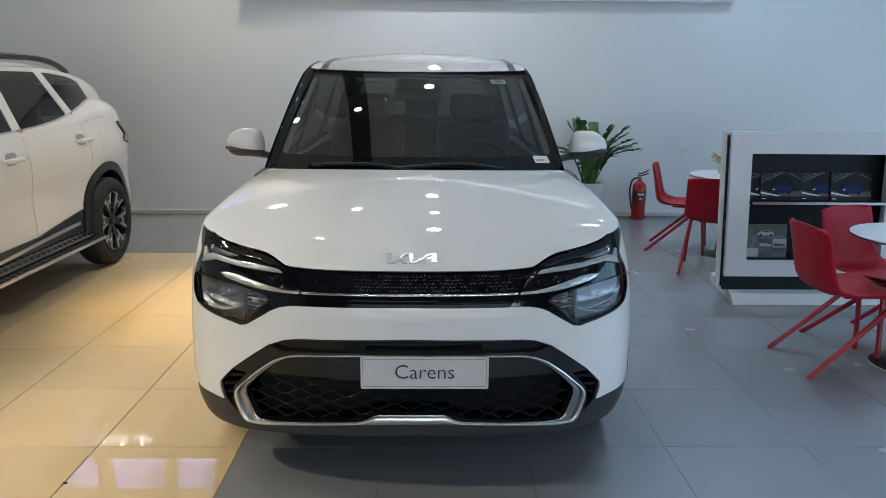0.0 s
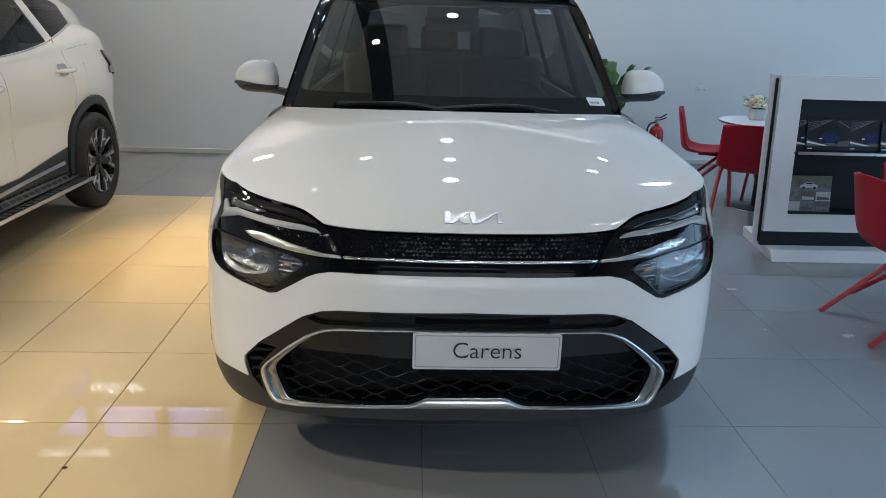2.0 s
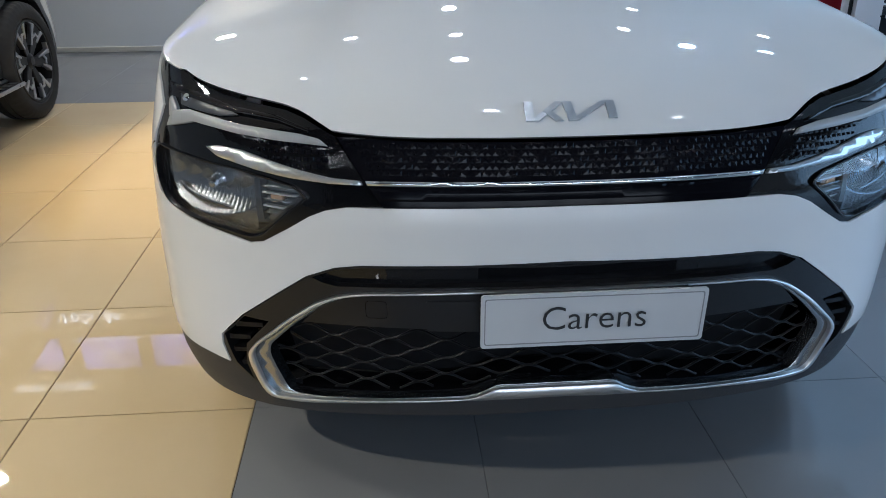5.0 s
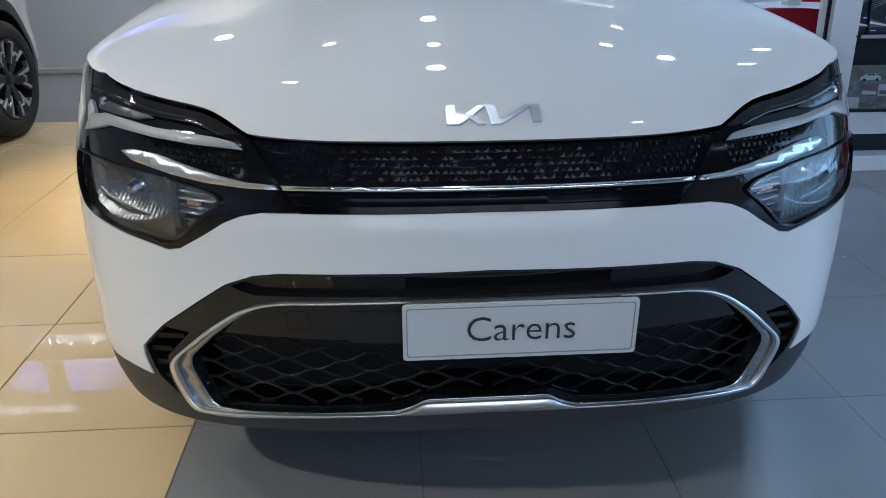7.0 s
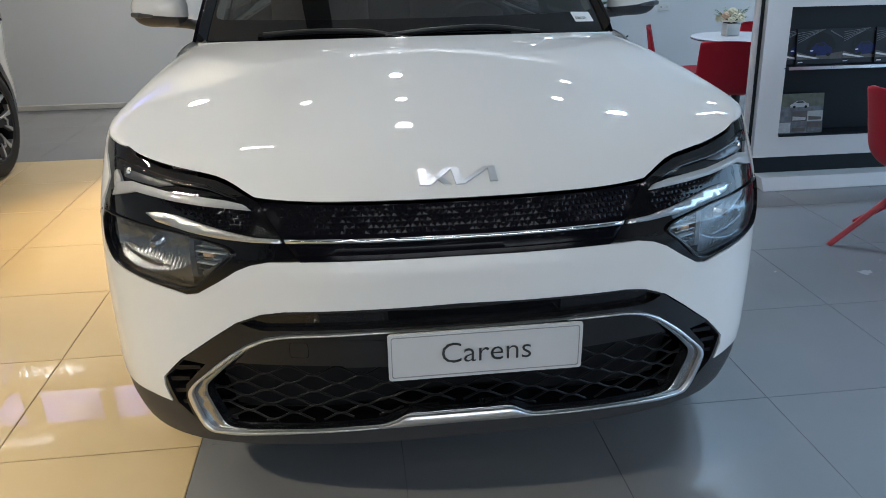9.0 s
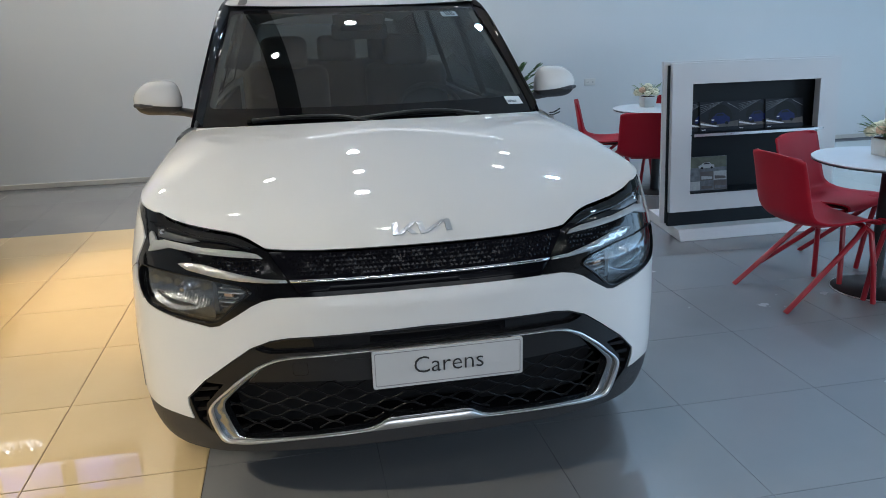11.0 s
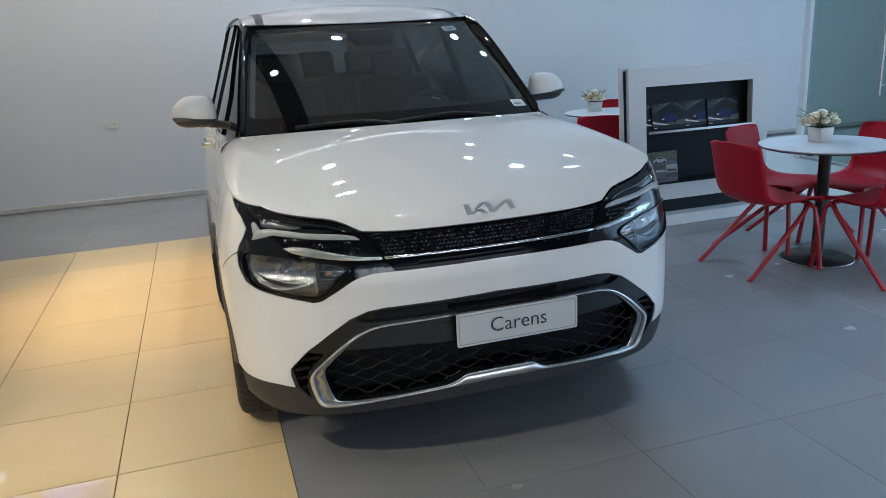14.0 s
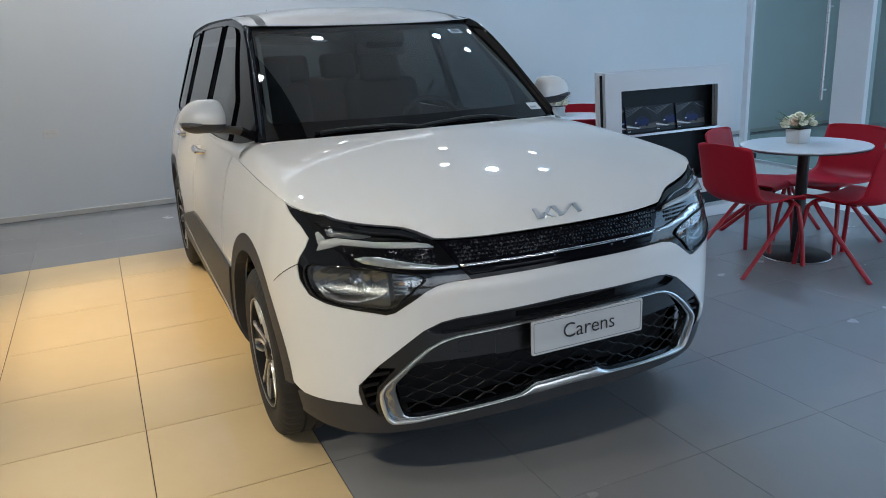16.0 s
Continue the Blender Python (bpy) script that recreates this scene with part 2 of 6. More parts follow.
_geo, _cloud, _lvl = _nt.nodes.new("ShaderNodeNewGeometry"), _nt.nodes.new("ShaderNodeTexNoise"), _nt.nodes.new("ShaderNodeMapRange")
_cloud.inputs["Scale"].default_value = 2.6
_lvl.inputs[1].default_value, _lvl.inputs[2].default_value, _lvl.inputs[3].default_value, _lvl.inputs[4].default_value = 0.36, 0.64, 0.7, 2.8
_nt.links.new(_geo.outputs["Position"], _cloud.inputs["Vector"])
_nt.links.new(_cloud.outputs["Fac"], _lvl.inputs[0])
_nt.links.new(_lvl.outputs[0], _nt.nodes["Principled BSDF"].inputs["Emission Strength"])
TRACK = mat("dark_ceiling_channel", (0.01, 0.011, 0.014), 0.6)


# ---- mesh helpers ----
def mesh_ob(name, verts, faces, material, parent=None, label="", smooth=True, normals=None):
    me = bpy.data.meshes.new(name)
    me.from_pydata([tuple(map(float, v)) for v in verts], [], faces)
    me.materials.append(material)
    if smooth:
        me.polygons.foreach_set("use_smooth", [True] * len(me.polygons))
    me.update()
    if normals is not None:
        me.normals_split_custom_set_from_vertices([tuple(map(float, n)) for n in normals])
    ob = new(name, me)
    if parent:
        ob.parent = parent
    if label:
        ob["label"] = label
    return ob


def part(name, bm, material, parent=None, label="", smooth=False, angle=40):
    me = bpy.data.meshes.new(name)
    bmesh.ops.recalc_face_normals(bm, faces=bm.faces)
    if smooth:
        for f in bm.faces:
            f.smooth = True
        for e in bm.edges:
            if len(e.link_faces) == 2 and e.calc_face_angle(0) > radians(angle):
                e.smooth = False
    bm.to_mesh(me)
    bm.free()
    me.materials.append(material)
    ob = new(name, me)
    if parent:
        ob.parent = parent
    if label:
        ob["label"] = label
    return ob


def empty(name, x=0, y=0, z=0, rz=0):
    ob = new(name)
    ob.matrix_world = pose(x, y, z, 0, 0, rz)
    return ob


def box(bm, x0, x1, y0, y1, z0, z1, bevel=0.0, seg=2, m=None):
    r = bmesh.ops.create_cube(bm, size=1.0)
    mx = Matrix.Translation(((x0 + x1) / 2, (y0 + y1) / 2, (z0 + z1) / 2)) @ Matrix.Diagonal((x1 - x0, y1 - y0, z1 - z0, 1))
    bmesh.ops.transform(bm, matrix=(m @ mx) if m else mx, verts=r["verts"])
    if bevel:
        edges = {e for v in r["verts"] for e in v.link_edges}
        bmesh.ops.bevel(bm, geom=list(edges), offset=bevel, segments=seg, affect="EDGES", profile=0.5)
    return bm


def boxed(*a, **k):
    return box(bmesh.new(), *a, **k)


def lathe(bm, profile, seg=32, m=None, closed=False):
    """Turn (radius, height) pairs round z."""
    rows = []
    for r, z in profile:
        rows.append([bm.verts.new((m @ Vector((r * math.cos(2 * math.pi * i / seg), r * math.sin(2 * math.pi * i / seg), z))) if m else
                                  (r * math.cos(2 * math.pi * i / seg), r * math.sin(2 * math.pi * i / seg), z)) for i in range(seg)])
    for a, b in zip(rows, rows[1:] + ([rows[0]] if closed else [])):
        for i in range(seg):
            bm.faces.new((a[i], a[(i + 1) % seg], b[(i + 1) % seg], b[i]))
    if not closed:
        for row, (r, _) in ((rows[0], profile[0]), (rows[-1], profile[-1])):
            if r > 1e-4:
                bm.faces.new(row)
    return bm


def tube(bm, pts, r, seg=10, flat=1.0):
    """Sweep a round bar along points; r a number or one per point."""
    pts = [Vector(p) for p in pts]
    rows = []
    ref = Vector((0.13, 0.21, 0.97))
    for i, p in enumerate(pts):
        d = (pts[min(i + 1, len(pts) - 1)] - pts[max(i - 1, 0)]).normalized()
        u = d.cross(ref).normalized()
        v = d.cross(u)
        rr = r[i] if isinstance(r, (list, tuple)) else r
        rows.append([bm.verts.new(p + (u * math.cos(2 * math.pi * k / seg) + v * flat * math.sin(2 * math.pi * k / seg)) * rr) for k in range(seg)])
    for a, b in zip(rows, rows[1:]):
        for k in range(seg):
            bm.faces.new((a[k], a[(k + 1) % seg], b[(k + 1) % seg], b[k]))
    bm.faces.new(rows[0])
    bm.faces.new(rows[-1])
    return bm


def spline(pts, n):
    """n points along a smooth curve through pts."""
    pts = [Vector(p) for p in pts]
    out = []
    for k in range(n):
        q = k / (n - 1) * (len(pts) - 1)
        i = min(int(q), len(pts) - 2)
        t = q - i
        p0, p1, p2, p3 = pts[max(i - 1, 0)], pts[i], pts[i + 1], pts[min(i + 2, len(pts) - 1)]
        out.append(0.5 * (2 * p1 + (p2 - p0) * t + (2 * p0 - 5 * p1 + 4 * p2 - p3) * t * t + (3 * p1 - p0 - 3 * p2 + p3) * t ** 3))
    return out


def rounded(pts, r, n=5):
    """A closed outline with its corners rounded; r one radius, or one per corner."""
    out = []
    k = len(pts)
    for i in range(k):
        p, a, b = Vector(pts[i]), Vector(pts[i - 1]), Vector(pts[(i + 1) % k])
        rr = r[i] if isinstance(r, (list, tuple)) else r
        da, db = a - p, b - p
        q = min(rr, da.length * 0.48, db.length * 0.48)
        if q < 1e-5:
            out.append(p)
            continue
        s, e = p + da.normalized() * q, p + db.normalized() * q
        for j in range(n + 1):
            t = j / n
            out.append(s * (1 - t) ** 2 + p * 2 * t * (1 - t) + e * t * t)
    return out


def mirrored(half):
    """A closed outline from its right half, given from the centre line to the centre line."""
    h = [Vector(p) for p in half]
    return h + [Vector((-p.x, p.y)) for p in reversed(h) if p.x > 1e-4]


def inside(p, ring):
    c = False
    j = len(ring) - 1
    for i in range(len(ring)):
        a, b = ring[i], ring[j]
        if (a[1] > p[1]) != (b[1] > p[1]) and p[0] < (b[0] - a[0]) * (p[1] - a[1]) / (b[1] - a[1]) + a[0]:
            c = not c
        j = i
    return c


def dense(ring, step):
    out = []
    for i in range(len(ring)):
        a, b = Vector(ring[i]), Vector(ring[(i + 1) % len(ring)])
        n = max(1, int((b - a).length / step + 0.5))
        out += [a.lerp(b, k / n) for k in range(n)]
    return out


def patch(name, ring, warp, material, parent, holes=(), step=0.03, top=0.0, depth=0.01, label="", soft=0.0):
    """A panel on a curved surface: the outline ring (with holes) in the surface's own coordinates, raised by top and with an edge that goes
    down by depth. warp(u, v) gives the place and the outward normal."""
    rings = [dense(r, step) for r in (ring, *holes)]
    co, edges = [], []
    for r in rings:
        k = len(co)
        co += [Vector((p[0], p[1])) for p in r]
        edges += [(k + i, k + (i + 1) % len(r)) for i in range(len(r))]
    us, vs = [p[0] for p in rings[0]], [p[1] for p in rings[0]]
    nu, nv = int((max(us) - min(us)) / step) + 1, int((max(vs) - min(vs)) / step) + 1
    near = {}
    for p in co:
        near.setdefault((int(p.x // step), int(p.y // step)), []).append(p)
    for i in range(nu):
        for j in range(nv):
            p = Vector((min(us) + (i + 0.5 + 0.25 * (j % 2)) * step, min(vs) + (j + 0.5) * step))
            if not inside(p, rings[0]) or any(inside(p, h) for h in rings[1:]):
                continue
            ci, cj = int(p.x // step), int(p.y // step)
            if any((p - q).length < step * 0.45 for a in (-1, 0, 1) for b in (-1, 0, 1) for q in near.get((ci + a, cj + b), ())):
                continue
            co.append(p)
    out = delaunay_2d_cdt(co, edges, [], 0, 1e-6)
    pts, tris = out[0], out[2]
    keep = []
    for t in tris:
        c = (pts[t[0]] + pts[t[1]] + pts[t[2]]) / 3
        if inside(c, rings[0]) and not any(inside(c, h) for h in rings[1:]):
            keep.append(tuple(t))
    verts, normals = [], []
    for p in pts:
        w, n = warp(p.x, p.y)
        verts.append(w + n * top)
        normals.append(n)
    if sum((verts[t[1]] - verts[t[0]]).cross(verts[t[2]] - verts[t[0]]).dot(normals[t[0]]) for t in keep) < 0:
        keep = [t[::-1] for t in keep]
    if depth:
        count = {}
        for t in keep:
            for i in range(3):
                e = (t[i], t[(i + 1) % 3])
                count[frozenset(e)] = None if frozenset(e) in count else e
        lean = {}
        for e in [e for e in count.values() if e]:
            d = (verts[e[1]] - verts[e[0]]).normalized()
            quad = []
            for v in e:
                out_n = d.cross(normals[v]).normalized()
                verts += [verts[v].copy(), verts[v] - normals[v] * depth]
                normals += [out_n, out_n]
                lean[v] = lean.get(v, Vector((0, 0, 0))) + out_n
                quad.append((len(verts) - 2, len(verts) - 1))
            (a0, a1), (b0, b1) = quad
            keep.append((b0, a0, a1, b1))
        if soft:
            for v, o in lean.items():
                normals[v] = (normals[v] + o.normalized() * soft).normalized()
    used = sorted({i for f in keep for i in f})
    remap = {v: i for i, v in enumerate(used)}
    return mesh_ob(name, [verts[i] for i in used], [tuple(remap[i] for i in f) for f in keep], material, parent, label, normals=[normals[i] for i in used])


def normal_warp(place):
    def warp(u, v):
        h = 2e-3
        p = Vector(place(u, v))
        n = (Vector(place(u + h, v)) - Vector(place(u - h, v))).cross(Vector(place(u, v + h)) - Vector(place(u, v - h)))
        return p, n.normalized()
    return warp


def grid(name, place, nu, nv, material, parent, label="", flip=False, ubias=None):
    """A smooth sheet: place(a, b) for a, b in 0..1."""
    verts = [place(i / nu, j / nv) for j in range(nv + 1) for i in range(nu + 1)]
    faces = []
    for j in range(nv):
        for i in range(nu):
            a = j * (nu + 1) + i
            f = (a, a + 1, a + nu + 2, a + nu + 1)
            faces.append(f[::-1] if flip else f)
    return mesh_ob(name, verts, faces, material, parent, label)


def words(name, body, size, material, parent, m, depth=0.002, label="", align="CENTER", spacing=1.0, thin=0.0):
    cu = bpy.data.curves.new(name, "FONT")
    cu.body, cu.size, cu.align_x, cu.align_y = body, size, align, "CENTER"
    cu.extrude = depth
    cu.space_character = spacing
    cu.resolution_u = 3
    cu.offset = thin
    tmp = new(name, cu)
    bpy.context.view_layer.update()
    me = bpy.data.meshes.new_from_object(tmp.evaluated_get(bpy.context.evaluated_depsgraph_get()))
    bpy.data.objects.remove(tmp)
    me.materials.clear()
    me.materials.append(material)
    ob = new(name, me)
    if parent:
        ob.parent = parent
    ob.matrix_local = m
    if label:
        ob["label"] = label
    return ob

# ---- the room ----
GX, GY, TILE, GAP = -0.632, 3.227, 0.606, 0.0035
NORTH, WEST, EAST, SOUTH = 8.9, -7.0, 9.6, -9.0


def structure(ob, label, category):
    return tagged(ob, label, category, kind="structure")


floor = part("floor", boxed(WEST, EAST, SOUTH, NORTH, -0.12, -0.012), GROUT_GREY)
structure(floor, "showroom floor of polished cream, grey and white tiles", "floor")
sheet = part("cream_bed", boxed(WEST, GX, SOUTH, GY + 6 * TILE, -0.012, -0.004), GROUT_DARK, floor)
part("grey_bed", boxed(GX + .001, EAST, SOUTH, NORTH, -0.012, -0.0016), GROUT_GREY, floor)
part("grey_bed", boxed(WEST, GX, GY + 6 * TILE + .001, NORTH, -0.012, -0.0016), GROUT_GREY, floor)
wall_n = part("wall_north", boxed(WEST - 0.2, EAST + 0.2, NORTH, NORTH + 0.2, -0.12, CEIL), WALL)
structure(wall_n, "plain painted pale grey showroom wall", "wall")
wall_w = part("wall_west", boxed(WEST - 0.2, WEST, SOUTH, NORTH, -0.12, CEIL), WALL)
structure(wall_w, "plain painted pale grey side wall", "wall")
bm = bmesh.new()
for x0, x1, z0, z1 in ((WEST, -3.6, 0, CEIL), (-3.6, 6.6, 3.7, CEIL), (6.6, EAST, 0, CEIL)):
    box(bm, x0, x1, SOUTH - 0.2, SOUTH, z0, z1)
# Out of view; kept dark so gloss black parts mirror little light.
wall_s = part("wall_south", bm, DARK_WALL)
structure(wall_s, "dark grey showroom wall with a glazed opening", "wall")
bm = bmesh.new()
for y0, y1, z0, z1 in ((SOUTH, -3.2, 0, CEIL), (-3.2, 5.2, 3.7, CEIL), (5.2, NORTH, 0, CEIL)):
    box(bm, EAST, EAST + 0.2, y0, y1, z0, z1)
wall_e = part("wall_east", bm, WALL)
structure(wall_e, "showroom side wall with a wide glazed opening", "wall")
for k in range(6):
    y = -3.2 + 1.4 * (k + 0.5)
    structure(part("mullion_%d" % (k + 1), boxed(EAST - 0.12, EAST + 0.05, y - 0.05, y + 0.05, 0, 3.7), BLACK_METAL), "dark upright bar of the glazed side", "mullion")
for k in range(6):
    x = -3.6 + 1.7 * (k + 0.5)
    structure(part("mullion_%d" % (k + 7), boxed(x - 0.05, x + 0.05, SOUTH - 0.05, SOUTH + 0.5, 0, 3.7), BLACK_METAL), "dark upright bar of the glazed front", "mullion")
ceiling = part("ceiling", boxed(WEST - 0.2, EAST + 0.2, SOUTH - 0.2, NORTH + 0.2, CEIL, CEIL + 0.15), CEILING)
structure(ceiling, "flat pale painted ceiling with recessed lights", "ceiling")
# Unseen sheet, added to give gloss black trim a dark reflection.
drop = part("ceiling_south", boxed(WEST, EAST, SOUTH, 0.9, CEIL - 0.012, CEIL - 0.001), CEILING_DARK)
structure(drop, "unseen dark ceiling added over the shop front", "ceiling")
skirt = part("baseboard", boxed(WEST, EAST, NORTH - 0.014, NORTH, 0.0, 0.05, bevel=0.004), SKIRT)
structure(skirt, "low worn grey skirting along the wall", "skirting")

# dark channel in the ceiling
channel = part("ceiling_channel", boxed(-1.25, -0.87, 2.0, NORTH - 0.02, CEIL - 0.03, CEIL - 0.002), TRACK)
tagged(channel, "dark recessed lighting channel in the ceiling", "light channel")


def downlight(x, y, r=0.065):
    e = empty("downlight", x, y, CEIL - 0.006)
    bm = bmesh.new()
    lathe(bm, [(r, -0.012), (r + 0.022, -0.012), (r + 0.026, -0.004), (r + 0.026, 0.004), (r, 0.004)], 24, closed=True)
    part("trim_ring", bm, FRAME_WHITE, e, smooth=True)
    bm = bmesh.new()
    lathe(bm, [(r, -0.006), (r, 0.0)], 24)
    part("diffuser", bm, LIGHT_DISC, e)
    return tagged(e, "round recessed ceiling downlight, switched on", "downlight", "ceiling downlights")


first = downlight(.25, 3.3)
# Fittings of fill spots and the 9 by 5 glint grid are unseen additions.
for x, y, dz in [(.25, 6.12, 0), (.27, 7.0, 0), (.25, 7.95, 0), (-.77, 7.35, 0), (-1.06, 5.4, .026), (2.08, 2.5, 0), (2.05, 7.25, 0),
                 (2.42, 8.2, 0), (2.55, 6.75, 0), (3.3, 6.65, 0), (3.8, 7.8, 0), (-2.0, 8.45, 0), (-3.7, 3.0, 0), (4.7, 4.4, 0), (-2.4, 5.9, 0), (-4.5, 7.9, 0),
                 (-3.9, 1.2, 0), (-4.4, 5.4, 0), (4.6, 1.6, 0), (7.6, 6.8, 0)] + [(-5.2 + 1.45 * i + .3 * (j % 2), -.7 - 1.25 * j, .014) for i in range(9) for j in range(5)]:
    copy_thing(first, pose(x, y, CEIL - 0.006 - dz))

# signs high on the wall
board = part("sign_board", boxed(-1.95, 3.53, NORTH - .062, NORTH - .001, 2.41, 4.24, bevel=.004), BOARD)
tagged(board, "wide flat grey board fixed high on the wall", "sign board")


def wall_sign(body, x, z, size, spacing=1.05, back=0.0, glow=LETTER_GLOW):
    e = empty("wall_lettering", x, NORTH - back, z)
    words("letters", body, size, glow, e, pose(0, -0.03, 0, 90, 0, 0), 0.012, spacing=spacing, thin=-0.004)
    part("rail", boxed(-0.02, 0.02, -0.025, 0.0, -0.02, 0.02), FRAME_WHITE, e)
    return tagged(e, "backlit white lettering mounted high on the wall", "wall sign")


wall_sign("TỪ ĐỐI LẬP", -3.68, 2.86, 0.137)
wall_sign("OPPOSITES UNITED", -4.37, 3.77, 0.128)
wall_sign("KHÁC BIỆT | NGUYÊN BẢN | ĐỘC ĐÁO", 1.10, 3.86, 0.152, 1.05, .062, SIGN_GLOW)


def wall_screen(x0, x1, z0, z1, body):
    e = empty("wall_screen", (x0 + x1) / 2, NORTH, z0)
    w = (x1 - x0) / 2
    part("casing", boxed(-w, w, -0.05, 0, 0, z1 - z0, bevel=0.006), BLACK_METAL, e)
    part("display", boxed(-w + 0.015, w - 0.015, -0.054, -0.05, 0.015, z1 - z0 - 0.015), SCREEN_GLOW, e)
    if body:
        words("caption", body, 0.055, LETTER_GLOW, e, pose(0, -0.058, 0.04, 90, 0, 0), 0.002)
    if body.startswith("S"):
        words("arrow", ">", 0.22, LETTER_GLOW, e, pose(.12, -0.058, .22, 90, 0, 0), 0.002, thin=-.006)
    if body.startswith("C"):
        bm = bmesh.new()
        for path in ([(-.07, .13), (-.07, .30), (-.045, .33), (-.02, .30), (-.02, .17)], [(.02, .17), (.02, .30), (.045, .33), (.07, .30), (.07, .13)]):
            tube(bm, [(u, -.058, v) for u, v in path], .005, 6)
        part("line_icon", bm, LETTER_GLOW, e)
    return tagged(e, "flat wall screen glowing pale violet, mounted high", "screen", "wall screens")


wall_screen(-4.51, -3.98, 3.10, 3.55, "")
wall_screen(-3.80, -3.14, 3.10, 3.55, "CÔNG NGHỆ VÀ CUỘC SỐNG")
wall_screen(-3.02, -2.30, 3.10, 3.55, "SỨC MẠNH CHO ĐỔI MỚI")

# ---- car bodies ----


def pchip(xs, ys):
    """Monotone smooth curve through points."""
    xs, ys = np.array(xs, float), np.array(ys, float)
    h, d = np.diff(xs), np.diff(ys) / np.diff(xs)
    m = np.zeros(len(xs))
    for i in range(1, len(xs) - 1):
        if d[i - 1] * d[i] > 0:
            a, b = 2 * h[i] + h[i - 1], h[i] + 2 * h[i - 1]
            m[i] = (a + b) / (a / d[i - 1] + b / d[i])
    m[0], m[-1] = d[0], d[-1]
    xl, yl, ml = xs.tolist(), ys.tolist(), m.tolist()

    def f(x):
        x = min(max(x, xl[0]), xl[-1])
        i = 0
        while i < len(xl) - 2 and x > xl[i + 1]:
            i += 1
        g = xl[i + 1] - xl[i]
        t = (x - xl[i]) / g
        return yl[i] * (1 + 2 * t) * (1 - t) ** 2 + ml[i] * g * t * (1 - t) ** 2 + yl[i + 1] * t * t * (3 - 2 * t) + ml[i + 1] * g * t * t * (t - 1)
    return f


class Skin:
    """The wall of a car body: s runs round the plan from the middle of the nose, z is the height; insets by height lean it inwards."""

    def __init__(self, plan, front, side, blend):
        xs, ys = [np.array(c, float) for c in zip(*plan)]
        p = np.concatenate([[0], np.cumsum(np.hypot(np.diff(xs), np.diff(ys)))])

        def run(v, first):
            m = np.gradient(v, p)
            m[0] = first
            q = np.linspace(0, p[-1], 3000)
            i = np.clip(np.searchsorted(p, q) - 1, 0, len(p) - 2)
            h = p[i + 1] - p[i]
            t = (q - p[i]) / h
            return v[i] * (1 + 2 * t) * (1 - t) ** 2 + m[i] * h * t * (1 - t) ** 2 + v[i + 1] * t * t * (3 - 2 * t) + m[i + 1] * h * t * t * (t - 1)
        X, Y = run(xs, 1), run(ys, 0)
        S = np.concatenate([[0], np.cumsum(np.hypot(np.diff(X), np.diff(Y)))])
        self.length, self.n = S[-1], 1500
        q = np.linspace(0, S[-1], self.n + 1)
        self.X, self.Y = np.interp(q, S, X).tolist(), np.interp(q, S, Y).tolist()
        self.front, self.side, self.blend = pchip(*zip(*front)), pchip(*zip(*side)), blend

    def plan(self, a):
        q = min(max(a / self.length, 0), 1) * self.n
        i = min(int(q), self.n - 1)
        t = q - i
        return self.X[i] * (1 - t) + self.X[i + 1] * t, self.Y[i] * (1 - t) + self.Y[i + 1] * t

    def at(self, s, z):
        a = abs(s)
        x, y = self.plan(a)
        xa, ya = self.plan(a + 0.012) if a > 0.012 else self.plan(0.012)
        xb, yb = self.plan(a - 0.012) if a > 0.012 else (-xa, ya)
        if a <= 0.012:
            tx, ty = 1.0, 0.0
        else:
            n = math.hypot(xa - xb, ya - yb)
            tx, ty = (xa - xb) / n, (ya - yb) / n
        t = min(max((a - self.blend[0]) / (self.blend[1] - self.blend[0]), 0), 1)
        w = t * t * (3 - 2 * t)
        d = self.front(z) * (1 - w) + self.side(z) * w
        x = x - ty * d
        return Vector((-x if s < 0 else x, y + tx * d, z))

    def s_at(self, y):
        """Where the flank passes this y."""
        return min((abs(self.Y[i] - y), i) for i in range(self.n) if self.X[i] > 0.5)[1] / self.n * self.length


def arch(sc, zc, r, a0, a1, n=24):
    return [Vector((sc + r * math.cos(radians(a0 + (a1 - a0) * k / n)), zc + r * math.sin(radians(a0 + (a1 - a0) * k / n)))) for k in range(n + 1)]


